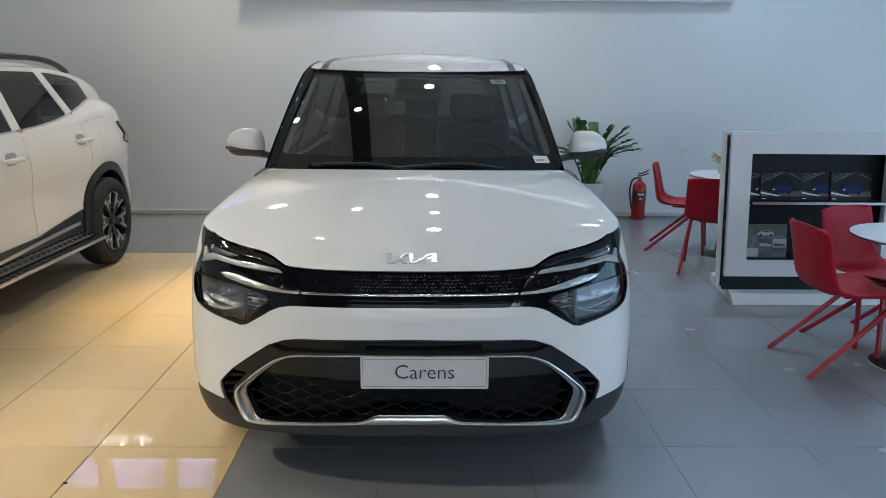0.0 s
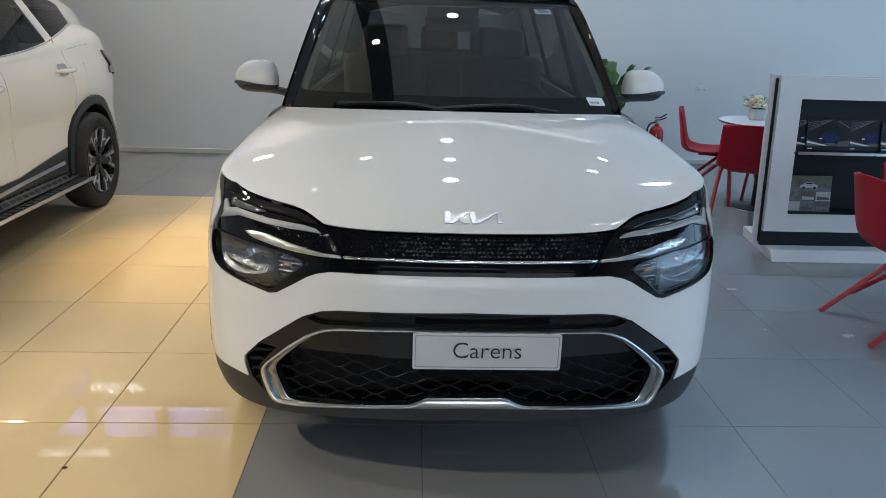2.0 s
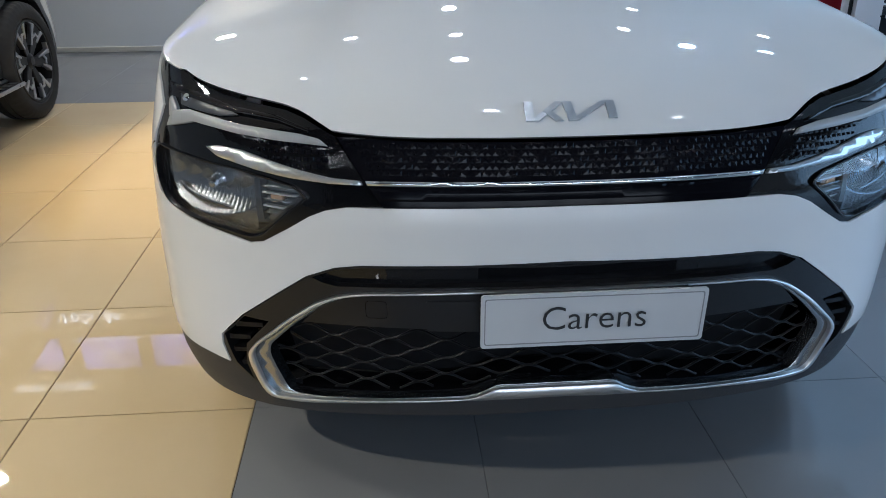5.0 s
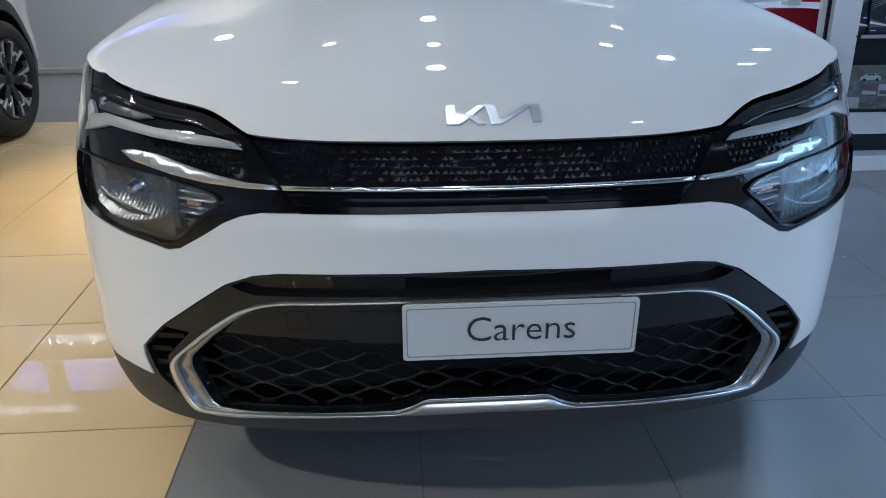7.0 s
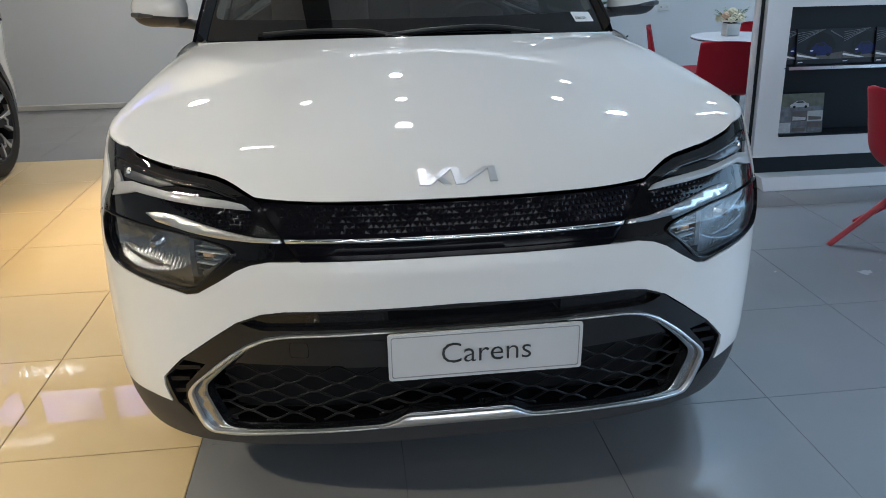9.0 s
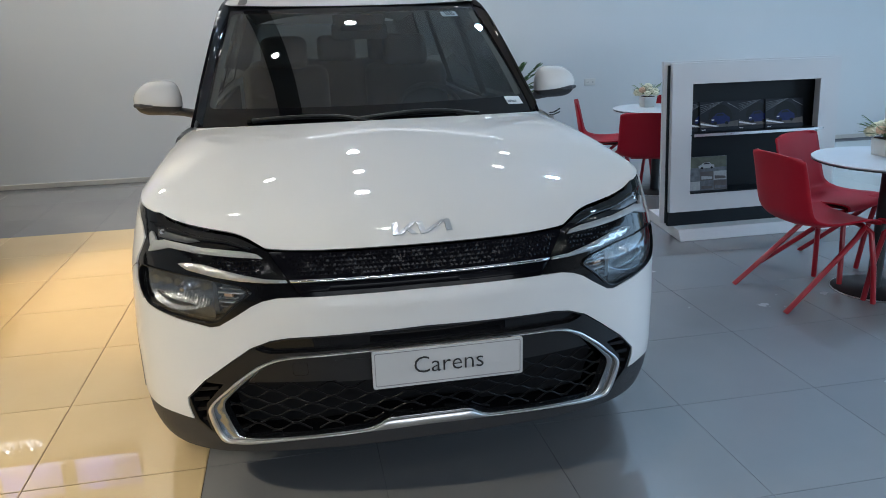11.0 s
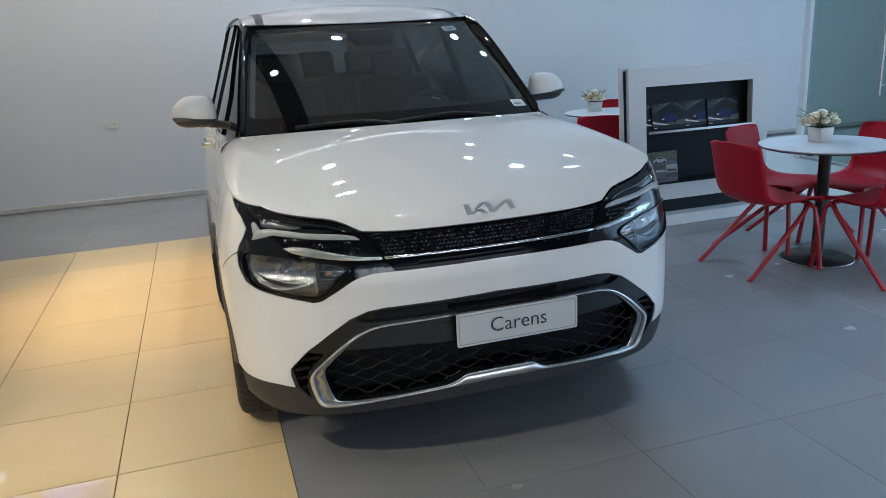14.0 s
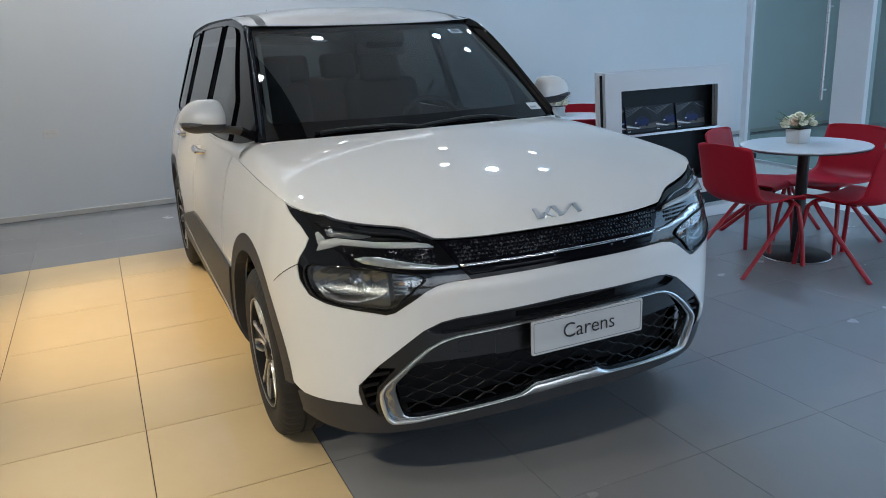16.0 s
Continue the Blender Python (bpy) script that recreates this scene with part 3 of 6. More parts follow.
def wheel(parent, x, y, r, spokes, blades=False):
    """A road wheel on the outer face x; its axle along x."""
    sgn = 1 if x > 0 else -1
    e = new("wheel")
    e.parent = parent
    e.matrix_local = Matrix.Translation((x, y, r)) @ pose(0, 0, 0, 0, 90 * sgn, 0)
    w, rim = 0.205, r * (0.70 if blades else 0.655)
    prof = [(rim, -0.02), (rim + 0.012, -0.004), (rim + 0.05, 0.003), (r - 0.045, 0.0), (r - 0.02, -0.008), (r - 0.006, -0.022), (r, -0.045),
            (r, -0.075), (r - 0.007, -0.077), (r - 0.007, -0.085), (r, -0.087), (r, -0.118), (r - 0.007, -0.12), (r - 0.007, -0.128), (r, -0.13), (r, -0.16),
            (r - 0.02, -0.195), (r - 0.05, -w), (rim, -w + 0.01)]
    bm = bmesh.new()
    seg = 144
    rows = []
    for k, (rr, z) in enumerate(prof):
        cut = 4 <= k <= 6 or k == 15
        rows.append([bm.verts.new(((rr - (0.006 if cut and i % 3 == 0 else 0)) * math.cos(2 * math.pi * i / seg), (rr - (0.006 if cut and i % 3 == 0 else 0)) * math.sin(2 * math.pi * i / seg), z)) for i in range(seg)])
    for a, b in zip(rows, rows[1:]):
        for i in range(seg):
            bm.faces.new((a[i], a[(i + 1) % seg], b[(i + 1) % seg], b[i]))
    part("tyre", bm, RUBBER, e, "black rubber tyre with grooved tread", smooth=True, angle=30)
    bm = bmesh.new()
    lathe(bm, [(rim + 0.002, -0.012), (rim - 0.004, -0.004), (rim - 0.014, -0.006), (rim - 0.018, -0.03), (rim - 0.03, -0.17), (rim + 0.002, -0.185)], 64, closed=True)
    rim_ob = part("rim", bm, ALLOY_DARK, e, "dark alloy rim with machined spokes", smooth=True)
    bm = bmesh.new()
    lathe(bm, [(0.001, -0.09), (rim - 0.02, -0.12), (rim - 0.02, -0.125), (0.001, -0.10)], 48, closed=True)
    part("brake_disc", bm, BLACK_METAL, e)
    def bar(name, material, path, half, top):
        """A flat bar in the wheel's face along (radius, angle) points."""
        bm = bmesh.new()
        rows = []
        for q, (rr, ang) in enumerate(path):
            c = Vector((rr * math.cos(ang), rr * math.sin(ang), top - .022 + .022 * rr / rim))
            r1, a1 = path[min(q + 1, len(path) - 1)]
            r0, a0 = path[max(q - 1, 0)]
            d = Vector((r1 * math.cos(a1) - r0 * math.cos(a0), r1 * math.sin(a1) - r0 * math.sin(a0), 0)).normalized()
            tv = Vector((-d.y, d.x, 0))
            h = half[q] if isinstance(half, (list, tuple)) else half
            rows.append([bm.verts.new(c + tv * h * u + Vector((0, 0, dz))) for u, dz in ((-1, -.003), (-.8, 0), (.8, 0), (1, -.003), (1, -.03), (-1, -.03))])
        for p, n in zip(rows, rows[1:]):
            for i in range(6):
                bm.faces.new((p[i], p[(i + 1) % 6], n[(i + 1) % 6], n[i]))
        bm.faces.new(rows[0])
        bm.faces.new(rows[-1])
        part(name, bm, material, rim_ob)
    for k in range(6 if blades else 0):
        a = 2 * math.pi * k / 6 + .3
        far = rim - .007
        bar("blade", ALLOY_DARK, [(.04, a), (.5 * far, a + .05), (far, a + .12)], [.022, .036, .05], -.012)
        bar("machined_edge", ALLOY_GREY, [(.42 * far, a + .30), (.72 * far, a + .33), (far, a + .34)], [.006, .010, .018], -.006)
        bar("machined_edge", ALLOY_GREY, [(.62 * far, a + .30), (.76 * far, a + .12), (.74 * far, a - .05)], [.010, .009, .006], -.005)
        bar("machined_edge", ALLOY_GREY, [(far, a - .16), (.80 * far, a - .12), (.60 * far, a - .10)], [.016, .010, .006], -.005)
        bar("machined_edge", ALLOY_GREY, [(far - .008, a + .30), (far - .008, a + .58)], [.011, .006], -.006)
    for k in range(0 if blades else spokes):
        a = 2 * math.pi * k / spokes
        far = rim - .010
        bar("spoke", ALLOY_DARK, [(.04, a), (.5 * far, a + .10), (far, a + .20)], [.020, .030, .048], -.016)
        bar("machined_edge", ALLOY, [(.20 * far, a - .30), (.38 * far, a - .12), (.6 * far, a - .02), (.8 * far, a + .03), (far, a + .03)], [.004, .006, .006, .007, .013], -.009)
        bar("machined_edge", ALLOY, [(.26 * far, a + .60), (.31 * far, a + .36), (.40 * far, a + .25), (.55 * far, a + .26), (.8 * far, a + .37), (far, a + .46)], [.004, .007, .008, .006, .006, .013], -.009)
        bar("machined_edge", ALLOY, [(.55 * far, a + .66), (.78 * far, a + .62), (far, a + .57)], [.002, .004, .009], -.010)
    if not blades:
        bm = bmesh.new()
        lathe(bm, [(rim - .004, -.0038), (rim - .0055, -.002), (rim - .0075, -.003), (rim - .007, -.008)], 64, closed=True)
        part("rim_lip", bm, ALLOY_GREY, rim_ob, smooth=True)
    bm = bmesh.new()
    lathe(bm, [(0.001, -0.014), (0.028, -0.016), (0.034, -0.022), (0.05, -0.03), (0.055, -0.08)], 24)
    part("hub_cap", bm, ALLOY_DARK, rim_ob, smooth=True)
    return e


CX, FY = 0.104, 2.76
car = empty("car", CX, FY, 0)
tagged(car, "white compact crossover car with gloss black front band, on tiles", "car")
SK = Skin([(0, 0), (.2, .008), (.4, .036), (.6, .089), (.72, .146), (.803, .222), (.855, .32), (.885, .44), (.899, .65), (.903, .9), (.905, 1.5), (.905, 2.6),
           (.898, 3.4), (.88, 3.95), (.83, 4.28), (.72, 4.45), (.4, 4.52), (0, 4.54)],
          [(.12, .2), (.17, .13), (.22, .060), (.27, .040), (.334, .030), (.42, .014), (.5, .012), (.6, .012), (.677, .009), (.72, .006), (.76, .010), (.80, .020),
           (.84, .036), (.889, .060), (.93, .1), (.97, .16), (1.1, .4)],
          [(.12, .16), (.17, .09), (.22, .05), (.27, .025), (.32, .008), (.40, 0), (.55, 0), (.7, .006), (.8, .016), (.89, .036), (.963, .056), (1.0, .072),
           (1.05, .095), (1.1, .125)], (.55, 1.05))
skin = normal_warp(SK.at)
AXF, AXR, WR = .825, 3.605, .335
SF, SR = SK.s_at(AXF), SK.s_at(AXR)
TOP = pchip([0, .868, 1.0, 1.12, 1.5, 1.95, 2.5, 4.2, 6], [.97, .970, .984, .997, 1.014, 1.034, 1.042, 1.075, 1.09])
HOOD_EDGE = [(0, .877), (.27, .877), (.45, .884), (.485, .898), (.52, .912), (.56, .922), (.643, .931), (.73, .943), (.823, .958), (.862, .972)]
LAMP_OUT = [(.872, .969), (.94, .976), (1.0, .983), (1.085, .992), (1.03, .968), (.955, .936), (.905, .902), (.916, .872), (.938, .842), (.946, .815), (.932, .772), (.888, .729), (.82, .707), (.75, .693), (.668, .677), (.628, .667),
            (.600, .672), (.545, .704), (.498, .734), (.465, .748), (.424, .756), (.35, .757)]
SURR = [(0, .647), (.40, .636), (.455, .628), (.515, .605), (.58, .561), (.669, .497), (.733, .436), (.736, .41), (.728, .363)]

# front bumper and fenders, one white shell
half = [Vector((0, .761))] + [Vector(p) for p in reversed(LAMP_OUT)] + [Vector((s, TOP(s))) for s in np.linspace(1.087, 2.06, 14).tolist()]
half += [Vector((2.06, .34)), Vector((SF + .50, .34))] + arch(SF, .335, .475, 0, 172) + [Vector((.95, .380)), Vector((.79, .372))] + [Vector(p) for p in reversed(SURR)]
patch("front_shell", mirrored(half), skin, PAINT, car, step=.035, depth=.02, label="white painted front bumper and fenders")

for sg in (-1, 1):
    seam = [Vector((u * sg, v)) for u, v in ((.940, .821), (.98, .803), (1.022, .782), (1.065, .758), (1.10, .734), (1.10, .7315), (1.064, .7555), (1.021, .7795), (.979, .8005), (.940, .8185))]
    patch("bumper_seam", seam, skin, SLOT, car, step=.02, top=.0006, depth=.002)
# bonnet
hood_z = pchip(*zip(*HOOD_EDGE))


def hood_at(a, b):
    """The bonnet: a across from edge to edge, b from the nose to the windscreen. The cut over the lamps fades out behind the front edge."""
    sg = -1 if a < 0 else 1
    q = abs(a)
    fade = max(0.0, 1 - b / .30) ** 3
    s = .862 * q
    p0 = SK.at(s, hood_z(s) + .004 * (1 - q ** 8)) * fade + SK.at(s, .881 + .095 * q ** 2.2) * (1 - fade)
    p1 = Vector((.725 * q, .905 + .295 * q * q, 1.135 - .032 * q * q))
    p = p0.lerp(p1, b)
    c = max(b, 0.0)
    p.z += (.040 * (1 - math.exp(-c / .055)) + .050 * c - .09 * c * c) * (1 - .8 * q ** 2.5) + .012 * math.sin(math.pi * b) * q ** 4
    p.x += .040 * math.sin(math.pi * b) * q
    p.x *= sg
    return p


def bonnet_edge(a, b):
    """From the bonnet's crown (a = 1) over the shoulder to the seam above the fender (a = 0)."""
    p1 = hood_at(1, b)
    s = .872 + (1.98 - .872) * b
    p0 = SK.at(s, TOP(s) + .0018)
    n = Vector((p0.x * .985 + p1.x * .015, p0.y * .7 + p1.y * .3, p1.z * .82 + p0.z * .18))
    return p0 * (1 - a) ** 2 + n * 2 * a * (1 - a) + p1 * a * a


def clamshell(nu=96, nv=56, rim=14):
    """One smooth bonnet that wraps down to the fender seams."""
    rows = []
    for j in range(nv + 1):
        b = (j / nv) ** 1.7
        right = [hood_at(k / (nu // 2 - rim), b) for k in range(nu // 2 - rim + 1)] + [bonnet_edge(1 - k / rim, b) for k in range(1, rim + 1)]
        rows.append(np.array([(-p.x, p.y, p.z) for p in reversed(right[1:])] + [tuple(p) for p in right]))
    g = np.array(rows)
    soft = np.clip((np.abs(np.linspace(-1, 1, nu + 1)) - .42) / .2, 0, 1)[None, 1:-1, None]
    rise = np.array([.10 + .90 * min(1, (j / nv) ** 1.7 / .08) for j in range(nv + 1)])[:, None, None]
    for _ in range(60):
        mean = (g[:, :-2] + g[:, 2:]) / 2
        g[:, 1:-1] += (mean - g[:, 1:-1]) * .5 * soft * rise
    lift = np.linspace(0, 1, nv + 1)[1:-1, None, None]
    for _ in range(12):
        mean = (g[:-2] + g[2:]) / 2
        g[1:-1] += (mean - g[1:-1]) * .5 * np.clip(lift * 6 - .6, 0, 1)
    faces = [(j * (nu + 1) + i, j * (nu + 1) + i + 1, (j + 1) * (nu + 1) + i + 1, (j + 1) * (nu + 1) + i) for j in range(nv) for i in range(nu)]
    mesh_ob("bonnet", g.reshape(-1, 3).tolist(), faces, PAINT, car, "smooth white painted bonnet")
    return [Vector(p) for p in g[-1][-rim - 1:].tolist()], [Vector(p) for p in g[0][3:-3].tolist()]


BONNET_CORNER, BONNET_FRONT = clamshell()
grid("cowl", lambda a, b: (hood_at(1.88 * a - .94, 1) - Vector((0, .012, .012))).lerp(Vector((.66 * (2 * a - 1), 1.06 + .155 * (2 * a - 1) ** 2, 1.104)), b), 32, 3, PANEL, car, "matt black cowl below the windscreen")
grid("bonnet_rear_lip", lambda a, b: hood_at(2 * a - 1, 1) - Vector((0, .004 * b, .012 * b)), 32, 1, PAINT, car)
grid("bonnet_lip", lambda a, b: BONNET_FRONT[round(a * (len(BONNET_FRONT) - 1))] + Vector((0, .03 * b, -.012 * b)), len(BONNET_FRONT) - 1, 2, PAINT, car, flip=True)


def glass_x(y, z):
    """The lean of the cabin's flank."""
    n = min(max((1.85 - y) / .65, 0), 1)
    r = max(0, (y - 3.5) / .9)
    return .800 - .342 * (z - 1.06) - .052 * n ** 1.5 - .10 * r * r


BELT = pchip([1.2, 1.5, 2.0, 3.0, 3.8, 4.4], [1.105, 1.068, 1.06, 1.075, 1.11, 1.15])
RAIL = pchip([1.2, 1.88, 2.3, 3.0, 3.8, 4.4], [1.125, 1.595, 1.645, 1.655, 1.62, 1.535])

for sg in (-1, 1):
    def shoulder(a, b):
        y = 1.24 + (4.42 - 1.24) * b
        s = SK.s_at(y)
        p0 = SK.at(s, TOP(s))
        z = BELT(y) + .01
        p1 = Vector((glass_x(y, z) + .004, y, z))
        n = Vector((p0.x * .97 + p1.x * .03, y, p1.z * .6 + p0.z * .4))
        p = p0 * (1 - a) ** 2 + n * 2 * a * (1 - a) + p1 * a * a
        return Vector((p.x * sg, p.y, p.z))
    grid("shoulder", shoulder, 5, 48, PAINT, car, flip=(sg < 0))

    def corner(a, b):
        k = a * (len(BONNET_CORNER) - 1)
        i = min(int(k), len(BONNET_CORNER) - 2)
        p = BONNET_CORNER[-1 - i].lerp(BONNET_CORNER[-2 - i], k - i)
        return Vector((p.x * sg, p.y - .004 * (1 - b), p.z - .0015 * (1 - b))).lerp(shoulder(a, .012), b)
    grid("wing_corner", corner, 12, 4, PAINT, car, flip=(sg < 0))
    flank = normal_warp(SK.at) if sg > 0 else normal_warp(SK.at)

    def sided(pts):
        return [Vector((p[0] * sg, p[1])) for p in pts]
    d0, d1, d2 = 2.068, SK.s_at(2.40), SK.s_at(3.28)
    top = lambda a, b: [(s, TOP(s)) for s in np.linspace(a, b, 8).tolist()]
    patch("front_door", sided([(d0, .34)] + top(d0, d1) + [(d1, .34)]), skin, PAINT, car, step=.05, depth=.015)
    patch("rear_door", sided([(d1 + .006, .34)] + top(d1 + .006, d2) + [(d2, .76), (d2 - .14, .56), (d2 - .20, .34)]), skin, PAINT, car, step=.05, depth=.015)
    end = SK.length
    tail = [(d2 + .006, .76)] + top(d2 + .006, end) + [(end, .30), (SR + .6, .30), (SR + .48, .335)] + [tuple(p) for p in arch(SR, .335, .475, 0, 150)]
    patch("quarter_panel", sided(tail), skin, PAINT, car, step=.05, depth=.015)
    for sc, nm in ((SF, "front_arch_trim"), (SR, "rear_arch_trim")):
        last = 173 if nm == "front_arch_trim" else 184
        ring = arch(sc, .335, .474, -6, last) + arch(sc, .335, .408, last, -6)
        patch(nm, sided(ring), skin, CLAD, car, step=.035, top=.0012, depth=.045, label="matt dark plastic wheel arch trim")
    sill = [(SF + .42, .20), (SF + .473, .335), (SF + .47, .41), (SF + .445, .50), (SF + .405, .585), (SK.s_at(1.8), .605), (SK.s_at(2.30), .615), (SK.s_at(2.50), .60), (SR - .49, .47), (SR - .42, .20)]
    patch("sill_trim", sided(sill), skin, CLAD, car, step=.05, top=.010, depth=.04, label="matt dark plastic sill trim")
    lower = [(SF + .49, .338), (SF + .66, .365), (SR - .62, .445), (SR - .62, .432), (SF + .66, .352), (SF + .49, .325)]
    patch("sill_strip", sided(lower), skin, SILVER, car, step=.06, top=.014, depth=.006, label="thin silver strip along the sill", soft=0.6)
    # door handles
    for s, z in ((SK.s_at(2.20), .985), (SK.s_at(3.12), 1.0)):
        bm = bmesh.new()
        bar_at = [(s - .115 + .23 * k / 12, 2 * k / 12 - 1) for k in range(13)]
        tube(bm, [(sg * (SK.at(q, z).x + .040 - .038 * abs(u) ** 5), SK.at(q, z).y, z + .003 * u) for q, u in bar_at], [.018 - .009 * abs(u) ** 4 for q, u in bar_at], 10)
        h = part("door_handle", bm, CHROME, car, "chrome door handle", smooth=True)
        patch("grip_bowl", sided(rounded([(s - .07, z - .035), (s + .07, z - .035), (s + .07, z + .035), (s - .07, z + .035)], .03)), skin, PAINT, h, step=.03, top=.003, depth=0)
    wheel(car, sg * .885, AXF, WR, 5)
    wheel(car, sg * .885, AXR, WR, 5)
    # cabin flank: glass and pillars
    cab = normal_warp(lambda y, z: Vector((sg * glass_x(y, z), y, z)))

    def line(f, a, b, n, dz=0.0):
        return [(y, f(y) + dz) for y in np.linspace(a, b, n).tolist()]
    outer = line(BELT, 1.22, 4.40, 20) + line(RAIL, 4.40, 1.24, 24)
    wins = []
    for a, b, lean in ((1.62, 2.36, 1), (2.46, 3.28, 0), (3.36, 3.95, 2)):
        lo = line(BELT, a, b, 6, .012)
        if lean == 1:
            up = [(y, min(RAIL(y) - .035, 1.12 + (y - 1.50) * .95)) for y in np.linspace(b, a + .02, 10).tolist()]
        elif lean == 2:
            up = line(RAIL, b - .12, a, 6, -.04)
        else:
            up = line(RAIL, b, a, 6, -.035)
        wins.append([Vector(p) for p in rounded(lo + up, .012, 2)])
    patch("window_frame", outer, cab, BAND, car, holes=wins, step=.06, depth=.012, label="satin black window pillars")
    for wring in wins:
        patch("side_window", wring, cab, TINT_GLASS, car, step=.06, top=-.004, depth=0, label="dark tinted side window").visible_shadow = False

# windscreen


def screen_at(a, b):
    q = abs(a)
    lo = Vector((.70 * a, 1.035 + .175 * q * q, 1.108 - .0 * q))
    hi = Vector((.580 * a, 1.705 + .175 * q * q, 1.573 + .014 * q * q))
    p = lo.lerp(hi, b)
    p += Vector((0, -.022, .030)) * (4 * b * (1 - b)) * (1 - .35 * q * q)
    return p


sc_warp = normal_warp(lambda u, v: screen_at(u, v))
full = [(-1, 0), (1, 0), (1, 1), (-1, 1)]
clear = rounded([(-.984, .115), (.984, .115), (.984, .925), (-.984, .925)], .05)
scr = patch("windscreen", clear, sc_warp, SCREEN_GLASS, car, step=.08, depth=0, label="dark reflective windscreen")
scr.visible_shadow = False
patch("screen_border", full, sc_warp, FRIT, car, holes=[clear], step=.06, depth=.004, label="black windscreen border")
patch("sensor_cover", rounded([(-.16, .80), (.16, .80), (.22, .93), (-.22, .93)], .04), sc_warp, FRIT, car, step=.06, top=-.012, depth=.03, label="black sensor housing behind the glass")
for a0, a1, txt in ((.66, .79, "BB"),):
    p = screen_at(.735, .865)
    n = sc_warp(.735, .865)[1]
    st = patch("sticker", rounded([(.665, .835), (.805, .835), (.800, .892), (.660, .892)], .01), sc_warp, mat("grey_sticker", (.24, .27, .27), .5), car, step=.05, top=.002, depth=.001, label="small grey lettered sticker")
    right = (screen_at(.76, .865) - screen_at(.71, .865)).normalized()
    up = n.cross(right).normalized()
    mm = Matrix((right, up, n)).transposed().to_4x4()
    mm.translation = p + n * .004
    words("letters", "BB", .050, INK, st, mm, .0004)
st = patch("paper_label", rounded([(.845, .058), (.955, .052), (.945, .108), (.835, .114)], .005), sc_warp, PAPER, car, step=.05, top=.002, depth=.001, label="white paper label on the glass")
for k in range(14):
    u = .852 + .0045 * k
    v = .070 - .0003 * k
    patch("barcode_bar", [(u, v), (u + (.002 if k % 3 else .003), v), (u + (.002 if k % 3 else .003), v + .014), (u, v + .014)], sc_warp, INK, st, step=.03, top=.0032, depth=0)
for sg in (-1, 1):
    def pillar(a, b):
        p = screen_at(1.0, b) + Vector((0, 0, .0))
        y = 1.235 + (1.89 - 1.235) * b
        z = RAIL(y)
        g = Vector((glass_x(y, z), y, z))
        m_ = p.lerp(g, .5) + Vector((.016, -.024, .012))
        q = p * (1 - a) ** 2 + m_ * 2 * a * (1 - a) + g * a * a
        return Vector((q.x * sg, q.y, q.z))
    def lining(a, b):
        p, n = sc_warp(.958 + .030 * a, .14 + .78 * b)
        p = p - n * (.022 - .012 * a)
        return Vector((p.x * sg, p.y, p.z))
    grid("pillar_lining", lining, 3, 12, CABIN_LIGHT, car, "pale grey pillar lining", flip=(sg < 0))
    grid("a_pillar", pillar, 8, 20, GLOSS, car, "gloss black windscreen pillar", flip=(sg < 0))

# roof
ROOF_Z = pchip([1.70, 1.78, 1.95, 2.2, 2.5, 3.0, 3.6, 4.1, 4.42], [1.577, 1.608, 1.652, 1.688, 1.706, 1.712, 1.695, 1.655, 1.60])


def roof_at(a, b):
    x = 2 * a - 1
    q = abs(x)
    y = (1.704 + .176 * q * q) * (1 - b) + (4.42 - .04 * q * q) * b
    w = glass_x(y, RAIL(y)) + .002
    z0, z1 = ROOF_Z(y), RAIL(y)
    z = z0 + (z1 - z0) * q ** 2.6
    k = max(0.0, 1 - b / .06)
    z = z * (1 - k * k) + (1.577 + .018 * q * q) * k * k
    return Vector((w * x, y, z))


grid("roof", roof_at, 40, 40, PAINT, car, "white painted roof")
for sg in (-1, 1):
    def strip(a, b):
        p = roof_at(.5 + sg * (.445 - .034 * a), .003 + .42 * b)
        return p + Vector((0, 0, .0015 + .001 * math.sin(math.pi * a)))
    grid("roof_strip", strip, 4, 40, CLAD, car, "dark roof moulding strip", flip=(sg > 0))
bm = bmesh.new()
lathe(bm, [(.028, 0), (.022, .012), (.008, .03), (.005, .09), (.003, .135)], 12, m=Matrix.Translation((0, 4.1, ROOF_Z(4.1))) @ pose(0, 0, 0, -20, 0, 0))
part("aerial", bm, CLAD, car, "small black roof aerial", smooth=True)
# tail
grid("rear_window", lambda a, b: Vector(((2 * a - 1) * (.71 * (1 - b) + .585 * b), 4.50 - .09 * b - .05 * (2 * a - 1) ** 4, 1.13 + .40 * b)), 8, 6, TINT_GLASS, car, flip=True)
grid("tailgate", lambda a, b: Vector(((2 * a - 1) * (.72 * (1 - b) + .63 * b), 4.44 + .05 * b, 1.06 + .08 * b)), 8, 3, PAINT, car, flip=True)
grid("tail_header", lambda a, b: Vector(((2 * a - 1) * .51, 4.40 + .02 * b, 1.52 + .085 * b)), 8, 3, PAINT, car, flip=True)

# front band: centre grille, lamps, light strips
gap = .0035
cen = mirrored([(0, .874), (.27, .874), (.4465, .880), (.348, .752), (0, .756)])
grille = patch("upper_grille", cen, skin, BAND, car, step=.03, top=-.003, depth=.02, label="gloss black studded grille panel")
STUD_W, STUD_H = .0135, .0115


